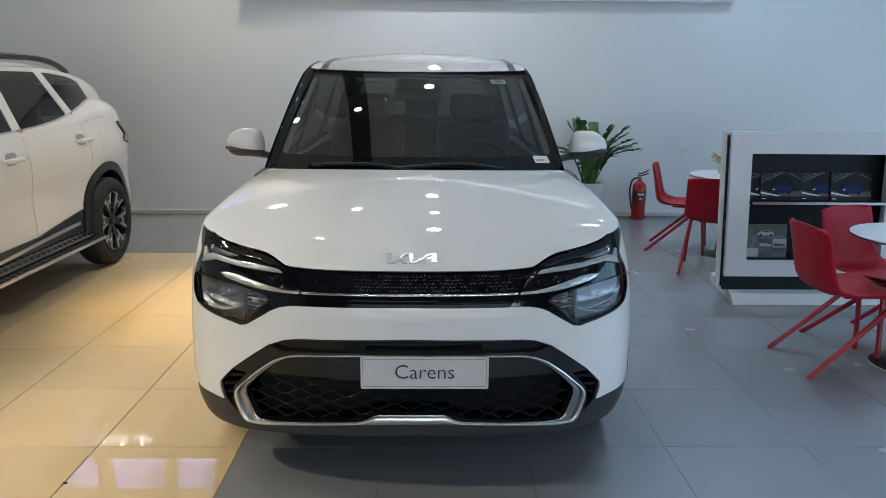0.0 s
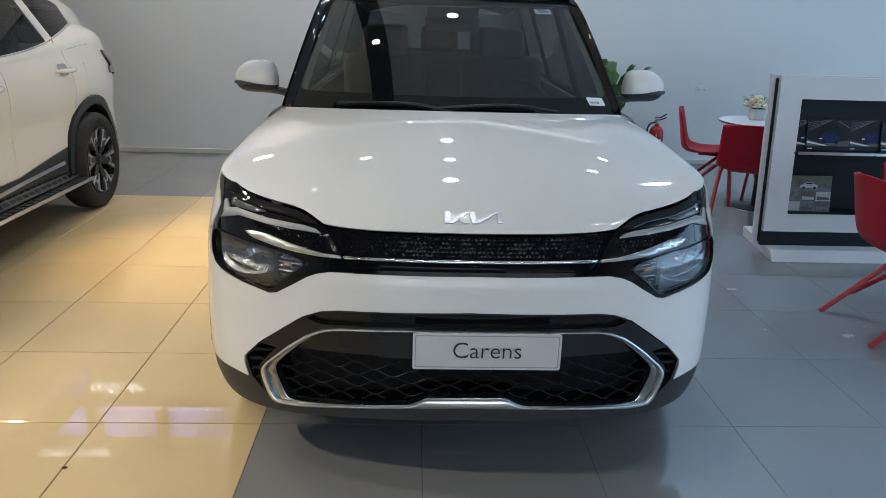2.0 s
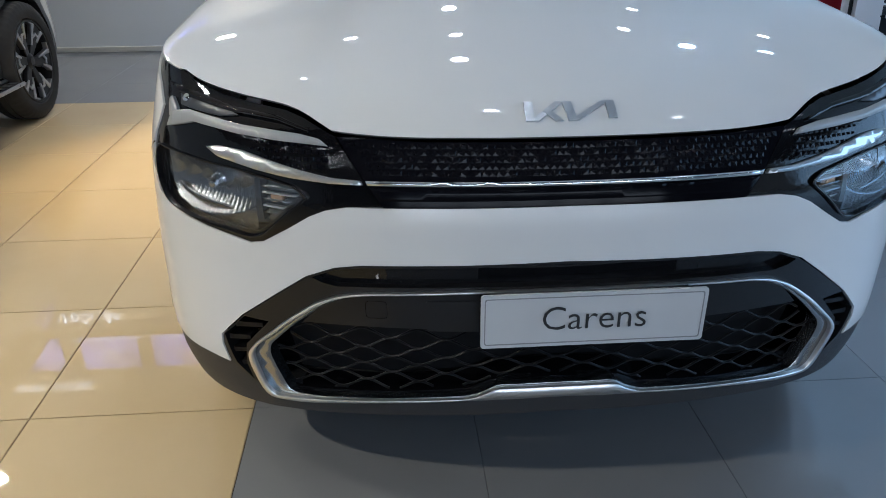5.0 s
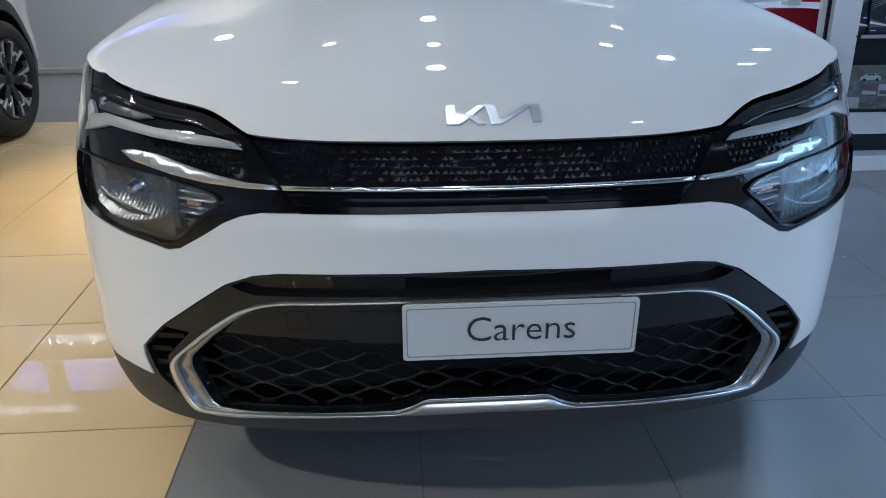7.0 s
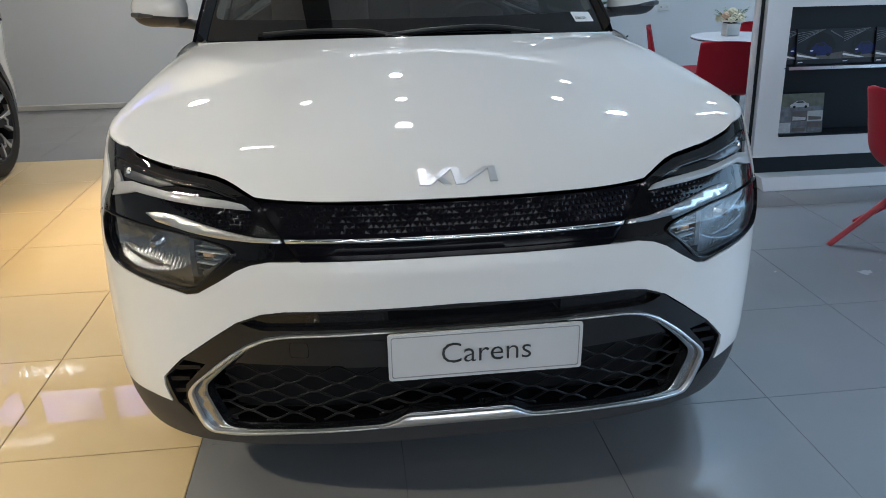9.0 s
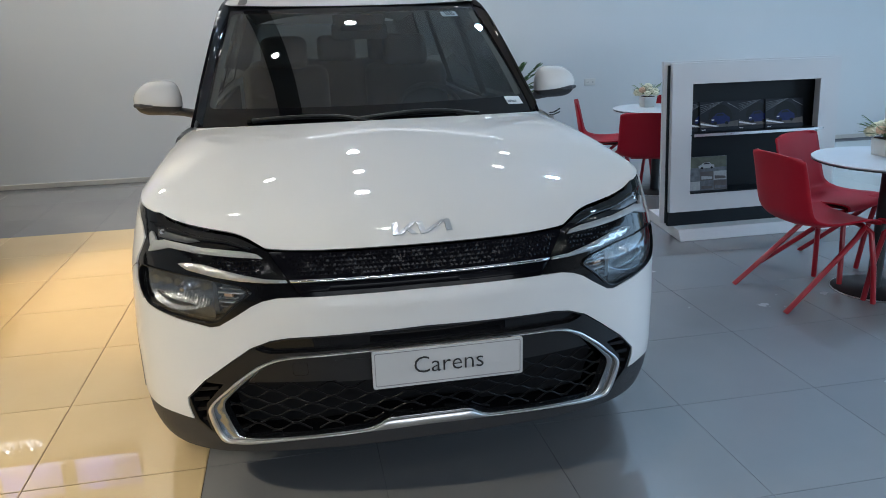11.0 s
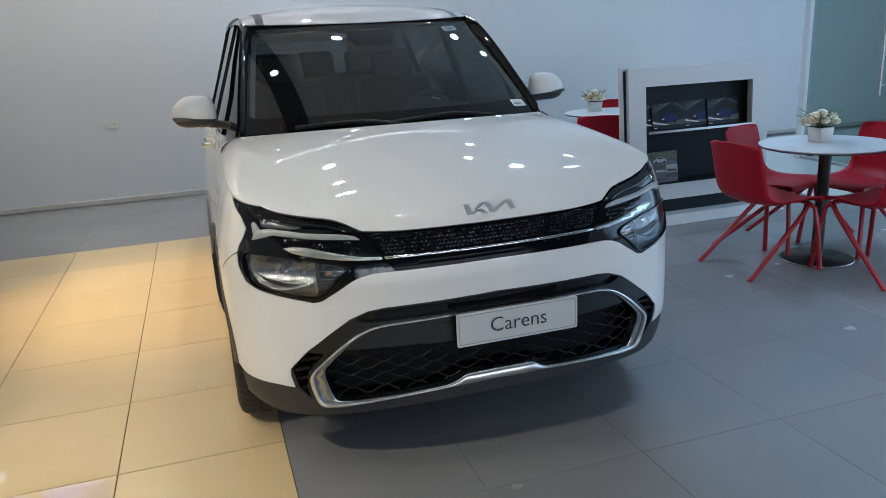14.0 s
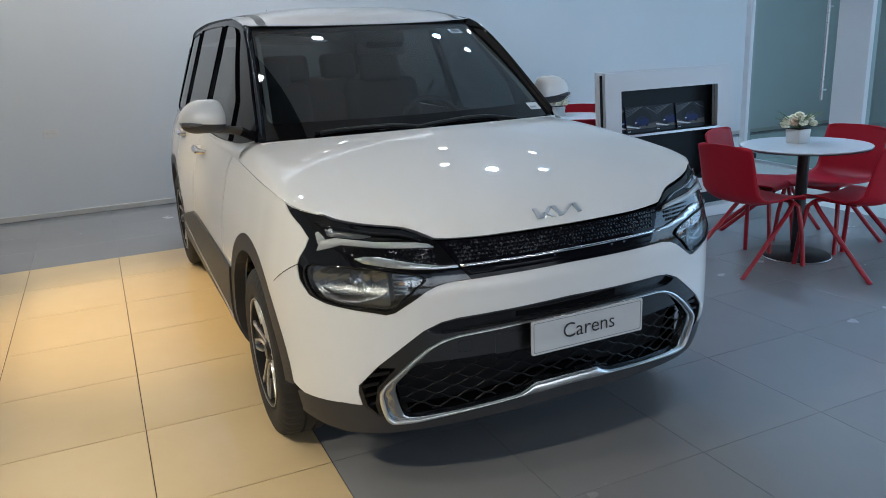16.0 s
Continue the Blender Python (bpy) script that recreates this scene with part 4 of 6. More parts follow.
def studs(name, rows, ok, parent, shrink=None):
    """Rows of shallow three-sided gems on the front band."""
    rnd = random.Random(5)
    bm = bmesh.new()
    for row, z in enumerate(rows):
        for k in range(-46, 47):
            s = (k + .5 * (row % 2)) * STUD_W
            if not ok(s, z):
                continue
            f = shrink(s) if shrink else 1.0
            p, n = skin(s, z)
            t1 = (SK.at(s + .005, z) - SK.at(s - .005, z)).normalized()
            t2 = n.cross(t1)
            a, b = STUD_W * .43 * f, STUD_H * .43 * f
            c = [bm.verts.new(p + t1 * a * u + t2 * b * v - n * .0028) for u, v in ((-1, -1), (1, -1), (1, 1), (-1, 1))]
            tip = bm.verts.new(p - n * .0013 + t1 * a * rnd.uniform(-.75, .75) + t2 * b * rnd.uniform(-.6, .6))
            for i in range(4):
                bm.faces.new((c[i], c[(i + 1) % 4], tip))
    tagged(part(name, bm, STUD, parent, "small gloss black gem studs"), kind="stuff")


studs("grille_studs", (.821, .8325, .844, .8555, .867), lambda s, z: abs(s) < .335 + (z - .76) * .8, grille)
patch("chrome_strip", mirrored([(0, .807), (.386, .806), (.381, .798), (0, .799)]), skin, CHROME, grille, step=.03, top=.004, depth=.01, label="slim bright chrome strip", soft=0.9)
patch("grille_ledge", mirrored([(0, .795), (.377, .794), (.358, .771), (0, .774)]), skin, BAND, grille, step=.011, top=.0015, depth=.006, soft=0.5)

LENS_RING = [(.885, .826), (.78, .823), (.65, .812), (.58, .800), (.526, .788), (.502, .771), (.544, .740), (.598, .691), (.626, .683), (.70, .697), (.78, .709), (.842, .724), (.886, .760), (.903, .80)]
for sg in (-1, 1):
    def sd(pts, r=0):
        q = [Vector((p[0] * sg, p[1])) for p in pts]
        return rounded(q, r, 3) if r else q
    house = [(.4495, .880)] + [(p[0], p[1] - .003) for p in HOOD_EDGE[3:]] + LAMP_OUT[:-1] + [(.3545, .759)]
    lens = sd(LENS_RING, .015)
    lampo = patch("headlamp", sd(house), skin, LAMP_GLOSS, car, holes=[lens], step=.028, top=-.004, depth=.06, label="gloss black headlamp housing with clear lens")
    bowl = sd([(.90, .835), (.65, .825), (.52, .80), (.485, .772), (.60, .68), (.63, .675), (.76, .69), (.86, .72), (.905, .77)])
    patch("lamp_bowl", bowl, skin, LAMP_DARK, lampo, step=.03, top=-.056, depth=0, label="grey lamp interior")
    rimr = [Vector(p) for p in lens]
    cen_v = sum(rimr, Vector((0, 0))) / len(rimr)
    patch("lens_rim", lens, skin, LAMP_GLOSS, lampo, holes=[[cen_v + (p - cen_v) * .965 for p in rimr]], step=.02, top=-.010, depth=.03, soft=.6)
    lip_o, lip_i = [cen_v + (p - cen_v) * 1.055 for p in rimr], [cen_v + (p - cen_v) * 1.012 for p in rimr]
    patch("lens_lip", lip_o, skin, LAMP_GLOSS, lampo, holes=[lip_i], step=.015, top=.003, depth=.008, soft=.9)
    # main reflector bowl with flutes, bulb, turn signal cell
    cup = [(.886, .824), (.78, .820), (.66, .811), (.618, .803), (.612, .691), (.63, .687), (.70, .700), (.78, .712), (.842, .728), (.884, .764)]
    mid = Vector((.745, .772))

    def bowl_at(u, v):
        d = (Vector((abs(u), v)) - mid)
        k = min(1.0, math.sqrt((d.x / .145) ** 2 + (d.y / .062) ** 2))
        p, n = skin(u, v)
        low = min(1.0, max(0.0, (.775 - v) / .03))
        flute = .0005 * math.sin(abs(u) * 2 * math.pi / .0125 + 3 * (v > .775)) * (low + .35 * k)
        facet = .0009 * math.sin(abs(u) * 150 + 90 * v) * math.sin(v * 210) * (1 - low)
        return p - n * (.058 - .040 * k * k + flute + facet)
    patch("reflector", sd(cup, .008), normal_warp(bowl_at), REFLECTOR, lampo, step=.0042, depth=0, label="fluted silver reflector")
    patch("reflector_ledge", sd([(.845, .752), (.80, .738), (.70, .726), (.632, .716), (.632, .722), (.70, .734), (.80, .748), (.842, .760)], .003), skin, REFLECTOR, lampo, step=.01, top=-.026, depth=.004, soft=.8)
    p, n = skin(sg * .735, .780)
    mt = Vector((n.x * .4, n.y, 0)).normalized().to_track_quat("Z", "Y").to_matrix().to_4x4()
    mt.translation = p - n * .052
    bm = bmesh.new()
    lathe(bm, [(.016, -.004), (.015, .002), (.012, .004), (.011, .012), (.010, .016), (.010, .026), (.006, .031), (.001, .032)], 20, m=mt)
    part("bulb", bm, CHROME, lampo, smooth=True)
    patch("divider", sd([(.618, .80), (.606, .797), (.598, .712), (.612, .708)]), skin, LAMP_DARK, lampo, step=.02, top=-.018, depth=.03)
    cell = patch("turn_cell", sd([(.602, .799), (.53, .787), (.508, .771), (.546, .738), (.597, .695)], .006), skin, REFLECTOR, lampo, step=.015, top=-.036, depth=0, label="turn signal cell")
    for k in range(5):
        za = .788 - .0135 * k
        left, right = .603 - .0012 * k, max(.530 - .004 * k, .520) if k < 2 else .520 + .017 * (k - 1)
        patch("signal_louvre", sd([(left, za), (right, za - .004), (right + .003, za - .008), (left, za - .004)]), skin, SILVER if k % 2 else REFLECTOR, cell, step=.012, top=-.020, depth=.014, soft=.7)
    patch("signal_bulb", sd([(.585, .772), (.560, .768), (.556, .756), (.582, .752)], .008), skin, AMBER, cell, step=.008, top=-.022, depth=.01, soft=.9)
    upper = patch("upper_cell", sd([(.846, .938), (.79, .937), (.66, .906), (.70, .902), (.78, .908), (.826, .912)], .004), skin, LAMP_DARK, lampo, step=.015, top=.0005, depth=.003, soft=.5, label="small dark upper lamp cell")
    p, n = skin(sg * .815, .925)
    mt2 = n.to_track_quat("Z", "Y").to_matrix().to_4x4()
    mt2.translation = p
    bm = bmesh.new()
    lathe(bm, [(.009, 0), (.009, .003), (.006, .005), (.001, .006)], 16, m=mt2)
    part("projector", bm, CHROME, upper, smooth=True)
    arm = [(.820, .892), (.838, .909), (.866, .924), (.876, .918), (.868, .905), (.856, .888)]
    patch("light_arm", sd(arm, .003), skin, DRL, lampo, step=.012, top=.003, depth=.008, soft=.7, label="thin pale light guide arm")
    studs("lamp_studs", (.827, .8395, .852, .8645), lambda s, z: .46 < s * sg < .68 and z < .872 and z > .817 + .1 * (s * sg - .45), lampo, lambda s: max(.25, 1 - 3.2 * (abs(s) - .46)))
    patch("lens", lens, skin, LENS, lampo, step=.03, top=-.003, depth=0, label="clear lamp lens").visible_shadow = False
    drl = [(.848, .898), (.79, .906), (.71, .898), (.65, .890), (.578, .885), (.52, .881), (.478, .874), (.460, .862), (.508, .865), (.57, .868), (.647, .874), (.704, .881), (.770, .887), (.806, .879), (.858, .868)]
    patch("day_light", sd(drl, .004), skin, DRL, lampo, step=.02, top=.004, depth=.012, label="pale daytime running light strip", soft=0.6)
    wing = [(.722, .847), (.69, .851), (.64, .847), (.582, .834), (.514, .820), (.453, .809), (.396, .806), (.391, .798), (.453, .799), (.53, .805), (.603, .815), (.690, .832)]
    patch("chrome_wing", sd(wing, .003), skin, SILVER, lampo, step=.012, top=.006, depth=.014, label="chrome wing over the lens", soft=0.8)
    ridge = [(.90, .948), (.84, .942), (.76, .932), (.66, .916), (.57, .907), (.50, .889), (.50, .884), (.57, .900), (.66, .908), (.77, .922), (.835, .930)]
    patch("lamp_ridge", sd(ridge, .003), skin, LAMP_GLOSS, lampo, step=.02, top=.004, depth=.01, soft=0.7)

# lower front: dark surround, slot, chrome frame, mesh, vents
CH_OUT = [(0, .588), (.18, .586), (.40, .576), (.452, .567), (.503, .545), (.567, .50), (.650, .428), (.668, .404), (.668, .362), (.657, .312), (.640, .282), (.57, .280), (.383, .299), (.188, .314), (0, .320)]
CH_IN = [(0, .580), (.18, .578), (.40, .568), (.446, .559), (.490, .538), (.553, .489), (.614, .430), (.617, .405), (.605, .345), (.590, .302), (.53, .297), (.383, .3055), (.185, .3205), (.150, .336), (.128, .352), (0, .354)]
SLOT_RING = [(0, .640), (.40, .629), (.458, .621), (.505, .602), (.485, .592), (.455, .585), (.18, .592), (0, .594)]
VENT = [(.727, .436), (.668, .492), (.610, .487), (.672, .422), (.684, .362), (.676, .318), (.712, .36)]
low_half = [(0, .645), (.40, .634), (.453, .626), (.513, .603), (.578, .559), (.667, .495), (.731, .434), (.734, .41), (.727, .361), (.79, .370), (.95, .383), (SF - .483, .372), (SF - .49, .315),
            (1.0, .292), (.9, .268), (.8, .250), (.65, .240), (.3, .257), (0, .268)]
slot_r, ch_o, ch_i = mirrored(SLOT_RING), rounded(mirrored(CH_OUT), .03, 4), rounded(mirrored(CH_IN), .03, 4)
v_r, v_l = [Vector(p) for p in VENT], [Vector((-p[0], p[1])) for p in VENT]
band_half = low_half[:9] + [(.716, .351), (.680, .314), (.663, .312)] + CH_OUT[8::-1]
chin_half = CH_OUT[:8:-1] + [(.680, .314), (.716, .351)] + low_half[8:]
surround = patch("grille_surround", mirrored(band_half), skin, PANEL, car, holes=[slot_r, v_r, v_l], step=.03, top=-.003, depth=.055, label="satin black plastic grille surround")
patch("lower_bumper", mirrored(chin_half), skin, CLAD, car, step=.03, top=-.003, depth=.055, label="matt dark grey plastic lower bumper")
patch("air_slot", slot_r, skin, GLOSS, surround, step=.04, top=-.022, depth=0, label="deep black air slot")
CH_MID = [(0, .584), (.18, .582), (.40, .572), (.449, .563), (.497, .5415), (.561, .495), (.641, .428), (.656, .404), (.652, .357), (.643, .312), (.625, .289), (.56, .292), (.383, .305), (.186, .3175), (.153, .3315), (.131, .3470), (0, .3490)]
ch_m = rounded(mirrored(CH_MID), .03, 4)
patch("chrome_inner", ch_m, skin, CHROME_CUT, surround, holes=[ch_i], step=.02, top=-.003, depth=.03, soft=1.0, label="patterned chrome inner edge")
patch("chrome_frame", ch_o, skin, SATIN, surround, holes=[ch_m], step=.02, top=.006, depth=.03, label="bright chrome grille frame", soft=0.9)
MESH_RING = mirrored([(0, .490), (.53, .490), (.545, .482), (.609, .428), (.611, .405), (.600, .345), (.585, .305), (.53, .302), (.383, .311), (.19, .326), (.155, .341), (.13, .358), (0, .360)])
panel = patch("plate_panel", mirrored([(0, .580), (.40, .568), (.446, .559), (.490, .538), (.536, .492), (0, .490)]), skin, PANEL, surround, step=.03, top=-.012, depth=.03, label="smooth dark grey panel")
tow = rounded([(-.40, .512), (-.355, .512), (-.355, .552), (-.40, .552)], .01)
patch("tow_cover", tow, skin, SLOT, panel, holes=[[Vector((-.3775, .532)) + (p - Vector((-.3775, .532))) * .965 for p in tow]], step=.02, top=-.0115, depth=0)
patch("sensor_plate", rounded([(-.275, .487), (-.12, .487), (-.12, .556), (-.275, .556)], .004), skin, PANEL, panel, step=.03, top=-.0100, depth=.002)
# Near-black sheets stand for the shade behind and below the mesh.
patch("grille_back", mirrored([(0, .50), (.56, .50), (.62, .43), (.60, .30), (0, .31)]), skin, GRILLE_SHADE, surround, step=.05, top=-.09, depth=0, label="black sheet standing for shade behind the mesh")
patch("grille_floor", mirrored([(0, .345), (.14, .340), (.19, .316), (.38, .300), (.57, .293), (.575, .303), (.38, .310), (.19, .326), (.14, .350), (0, .355)]), skin, SLOT, surround, step=.03, top=-.020, depth=.06)
bm = bmesh.new()
for r in range(-3, 8):
    for ph in (0, 1):
        run = []
        for k in range(-130, 131):
            s = k * .005
            f = (s / .118 + .5 * ((r + ph) % 2)) % 1.0
            tri = abs(2 * f - 1)
            tri = tri * tri * (3 - 2 * tri)
            z = .335 + r * .024 + (.024 * tri)
            if ph:
                continue
            if inside((s, z), MESH_RING):
                p, n = skin(s, z)
                run.append(p - n * .028)
            else:
                if len(run) > 2:
                    tube(bm, run, .0030, 6, 1.0)
                run = []
        if len(run) > 2:
            tube(bm, run, .0030, 6, 1.0)
part("grille_mesh", bm, LATTICE, surround, "black diamond grille mesh", smooth=True)
for sg in (-1, 1):
    ring = v_r if sg > 0 else v_l
    patch("vent_back", ring, skin, SLOT, surround, step=.03, top=-.05, depth=0)
    for k in range(4):
        z0 = .347 + k * .036
        ss = [s for s in np.linspace(.60, .74, 57).tolist() if inside((s * sg, z0 + .006), ring)]
        if ss:
            a, b = min(ss), max(ss)
            patch("vent_slat", [Vector((u * sg, v)) for u, v in ((a - .004, z0 + .010), (b, z0), (b, z0 + .013), (a - .004, z0 + .020))], skin, LATTICE, surround, step=.03, top=-.012, depth=.03)

# name board
plate = empty("name_board", CX + .0525, FY, .5365)
w, h = .2225, .0585
rim = rounded([(-w, -h), (w, -h), (w, h), (-w, h)], .008)
flat = lambda u, v: (Vector((u, -.022, v)), Vector((0, -1, 0)))
part("bracket", boxed(-.20, .20, -.016, .03, -.045, .045, bevel=.004), PANEL, plate)
patch("board", rim, flat, PLATE, plate, step=.06, depth=.006, label="white display board")
inner = rounded([(-w + .007, -h + .007), (w - .007, -h + .007), (w - .007, h - .007), (-w + .007, h - .007)], .006)
inner2 = rounded([(-w + .009, -h + .009), (w - .009, -h + .009), (w - .009, h - .009), (-w + .009, h - .009)], .006)
patch("border_line", inner, flat, mat("grey_line", (.25, .25, .26), .5), plate, holes=[inner2], step=.06, top=.001, depth=.001)
words("lettering", "Carens", .0745, INK, plate, pose(0, -.0245, .002, 90, 0, 0), .0006, "dark printed lettering", spacing=.985, thin=-.0007)
tagged(plate, "white name board with dark lettering on the car's grille", "name board")

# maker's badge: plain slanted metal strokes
bm = bmesh.new()
strokes = [((-.086, 0), (-.086, 1)), ((-.078, 0), (-.026, 1)), ((-.052, .48), (-.030, 0)), ((-.012, 1), (-.004, 0)), ((.0, .02), (.062, .98)), ((.072, 1), (.074, .08))]
for k, ((x0, v0), (x1, v1)) in enumerate(strokes):
    hw = .0085 if k != 2 else .008
    pts = []
    for x, v in ((x0, v0), (x1, v1)):
        row = []
        for off in (-hw, hw):
            a, b = (x + .012 + off) / .862, .025 + .042 * v
            p = hood_at(a, b)
            n = (hood_at(a + .01, b) - hood_at(a - .01, b)).cross(hood_at(a, b + .005) - hood_at(a, b - .005)).normalized()
            row.append((p + n * .0005, p + n * .005))
        pts.append(row)
    (a, b), (c, d) = pts
    lo = [bm.verts.new(q[0]) for q in (a, b, d, c)]
    hi = [bm.verts.new(q[1]) for q in (a, b, d, c)]
    bm.faces.new(hi)
    for i in range(4):
        bm.faces.new((lo[i], lo[(i + 1) % 4], hi[(i + 1) % 4], hi[i]))
part("badge", bm, SILVER, car, "brushed silver angular badge")

# mirrors
for sg in (-1, 1):
    mir = new("door_mirror")
    mir.parent = car
    mir.matrix_local = Matrix.Translation((sg * .908, 1.52, 1.207))
    bm = bmesh.new()
    bmesh.ops.create_icosphere(bm, subdivisions=4, radius=1.0)
    for v in bm.verts:
        c = v.co
        e = 3.0 if c.x > 0 else 5.0
        k = (abs(c.x) ** e + abs(c.y) ** 2.2 + abs(c.z) ** e) ** (-1 / e)
        c *= k
        x, y, z = c.x * .100, c.y * .075, c.z * .069
        if y > 0:
            y *= .45
        if z > 0:
            z *= 1.05 - .30 * max(0, c.x) ** 2
        x *= 1 - .16 * max(0, c.z)
        v.co = (x * sg, y, z)
    geom = bm.verts[:] + bm.edges[:] + bm.faces[:]
    cut = bmesh.ops.bisect_plane(bm, geom=geom, plane_co=(0, 0, -.030), plane_no=(-.10 * sg, 0, 1))
    low = [f for f in bm.faces if (f.calc_center_median() - Vector((0, 0, -.030))).dot(Vector((-.10 * sg, 0, 1))) < 0]
    bm2 = bm.copy()
    bmesh.ops.delete(bm, geom=low, context="FACES")
    part("cap", bm, PAINT, mir, "white mirror cap", smooth=True)
    high = [f for f in bm2.faces if (f.calc_center_median() - Vector((0, 0, -.030))).dot(Vector((-.10 * sg, 0, 1))) > 0]
    bmesh.ops.delete(bm2, geom=high, context="FACES")
    for v in bm2.verts:
        v.co.x *= .995
        v.co.y *= .985
        if v.co.z < -.034:
            v.co.z = -.034 + (v.co.z + .034) * 1.15
    part("base", bm2, CLAD, mir, "dark plastic mirror base", smooth=True)
    bm = bmesh.new()
    tube(bm, [(sg * -.02, .0, -.062), (sg * -.10, .0, -.066), (sg * -.175, -.03, -.080), (sg * -.21, -.06, -.09)], [.022, .030, .034, .040], 12, .6)
    part("arm", bm, CLAD, mir, "dark plastic mirror arm", smooth=True)
    bm = bmesh.new()
    tube(bm, [(sg * .096, -.020, -.026), (sg * .088, -.044, -.027), (sg * .062, -.064, -.028), (sg * .012, -.073, -.030)], [.005, .009, .010, .004], 10)
    part("indicator", bm, LAMP_DARK, mir)

# wipers
for pts in ([(-.70, .012), (-.46, .030), (-.22, .026), (-.04, -.012)], [(-.14, .004), (.06, .026), (.34, .034), (.60, -.008)]):
    wp = new("wiper")
    wp.parent = car
    bm = bmesh.new()
    path = []
    for a, b in pts:
        p, n = sc_warp(a, b)
        path.append(p + n * .022)
    tube(bm, spline(path, 14), .014, 8, .7)
    part("arm", bm, BLACK_METAL, wp, smooth=True)
    bm = bmesh.new()
    path = []
    for q in range(9):
        a = pts[0][0] - .03 + (pts[3][0] - pts[0][0]) * .85 * q / 8
        p, n = sc_warp(a, .012 + .010 * math.sin(math.pi * q / 8))
        path.append(p + n * .010)
    tube(bm, path, .014, 6)
    part("blade", bm, SLOT, wp, smooth=True)

# cabin and underside


def liner(bm, x0, x1, y, z, r):
    """The dark half drum over a wheel."""
    rows = []
    for k in range(21):
        a = radians(-2 + 178 * k / 20)
        py, pz = y + r * math.cos(a), z + r * math.sin(a)
        rows.append([bm.verts.new(v) for v in ((x0, py, pz), (x1, py, pz), (x1, y + .05 * math.cos(a), z + .05 * math.sin(a)))])
    for p, n in zip(rows, rows[1:]):
        for i in range(2):
            bm.faces.new((p[i], p[i + 1], n[i + 1], n[i]))


part("underbody", boxed(-.66, .66, .22, 4.35, .20, .45, bevel=.03), SLOT, car)
part("bulkhead", boxed(-.66, .66, .30, 1.08, .451, .80, bevel=.02), SLOT, car)
part("engine_cover", boxed(-.60, .60, .30, 1.10, .80, .94, bevel=.02), SLOT, car)
for sg in (-1, 1):
    for y in (AXF, AXR):
        bm = bmesh.new()
        liner(bm, sg * .85, sg * .66, y, .335, .42)
        part("wheel_liner", bm, SLOT, car)
grid("dashboard", lambda a, b: Vector(((2 * a - 1) * .70, 1.08 + .62 * b, 1.075 + .015 * math.sin(b * 3.1) - .25 * max(0, b - .75) ** 1.2 * 2)), 12, 16, CABIN, car, "dark grey dashboard")
part("cabin_floor", boxed(-.74, .74, 1.1, 4.40, .46, .50), CABIN, car)
for sg in (-1, 1):
    part("door_lining", boxed(sg * .745 - .012, sg * .745 + .012, 1.45, 4.2, .75, 1.07), CABIN, car)
grid("headliner", lambda a, b: roof_at(a, .02 + .93 * b) - Vector((0, 0, .035)), 16, 16, CABIN_LIGHT, car, "grey headliner", flip=True)


def car_seat(x, y, wide):
    s = new("seat")
    s.parent = car
    s.matrix_local = Matrix.Translation((x, y, .52))
    part("cushion", boxed(-wide, wide, -.25, .25, 0, .18, bevel=.05, seg=3), SEAT, s, smooth=True)
    part("backrest", boxed(-wide, wide, -.06, .07, 0, .66, bevel=.06, seg=3, m=Matrix.Translation((0, .25, .12)) @ pose(0, 0, 0, -16)), SEAT, s, smooth=True)
    for hx in ((0,) if wide < .4 else (-.36, 0, .36)):
        part("headrest", boxed(-.135, .135, -.05, .05, .62, .82, bevel=.045, seg=3, m=Matrix.Translation((hx, .25, .12)) @ pose(0, 0, 0, -14)), SEAT, s, smooth=True)


car_seat(-.36, 2.25, .25)
car_seat(.36, 2.25, .25)
car_seat(0, 3.15, .62)
bm = bmesh.new()
mt = Matrix.Translation((.36, 1.86, 1.02)) @ pose(0, 0, 0, 66)
rows = 28
tube(bm, [mt @ Vector((.18 * math.cos(2 * math.pi * k / rows), .18 * math.sin(2 * math.pi * k / rows), 0)) for k in range(rows + 1)], .015, 8)
for k in (0.1, 3.04, 4.71):
    tube(bm, [mt @ Vector((0, 0, -.02)), mt @ Vector((.17 * math.cos(k), .17 * math.sin(k), 0))], .016, 6)
part("steering_wheel", bm, CABIN, car, "dark steering wheel", smooth=True)
part("rear_view_mirror", boxed(-.13, .13, -.012, .012, -.035, .035, bevel=.012, m=Matrix.Translation((0, 1.66, 1.46))), CABIN, car, "dark inside mirror", smooth=True)

# ---- the second car ----
SX, SY = -3.465, 3.04
SILL_GLOSS = mat("semi_gloss_black", (.012, .012, .013), .2)
SMOKED = mat("smoked_lamp", (.05, .02, .022), .15, coat=1)
suv = empty("car", SX, SY, 0)
tagged(suv, "pearl white sport utility car with black trim and side step", "car")
S2 = Skin([(0, 0), (.5, .06), (.75, .18), (.88, .45), (.925, .9), (.93, 1.6), (.93, 2.8), (.950, 3.45), (.905, 3.95), (.822, 4.26), (.68, 4.46), (.4, 4.60), (0, 4.62)],
          [(.15, .2), (.3, .05), (.5, 0), (.8, .03), (1.0, .15), (1.3, .3)],
          [(.15, .12), (.22, .06), (.30, .025), (.40, .012), (.52, .014), (.62, .024), (.72, .026), (.82, .014), (.92, .006), (1.0, .010), (1.06, .022), (1.12, .045), (1.3, .09)], (.55, 1.1))
skin2 = normal_warp(S2.at)
A2F, A2R, R2 = .90, 3.45, .365
F2, Q2 = S2.s_at(A2F), S2.s_at(3.50)
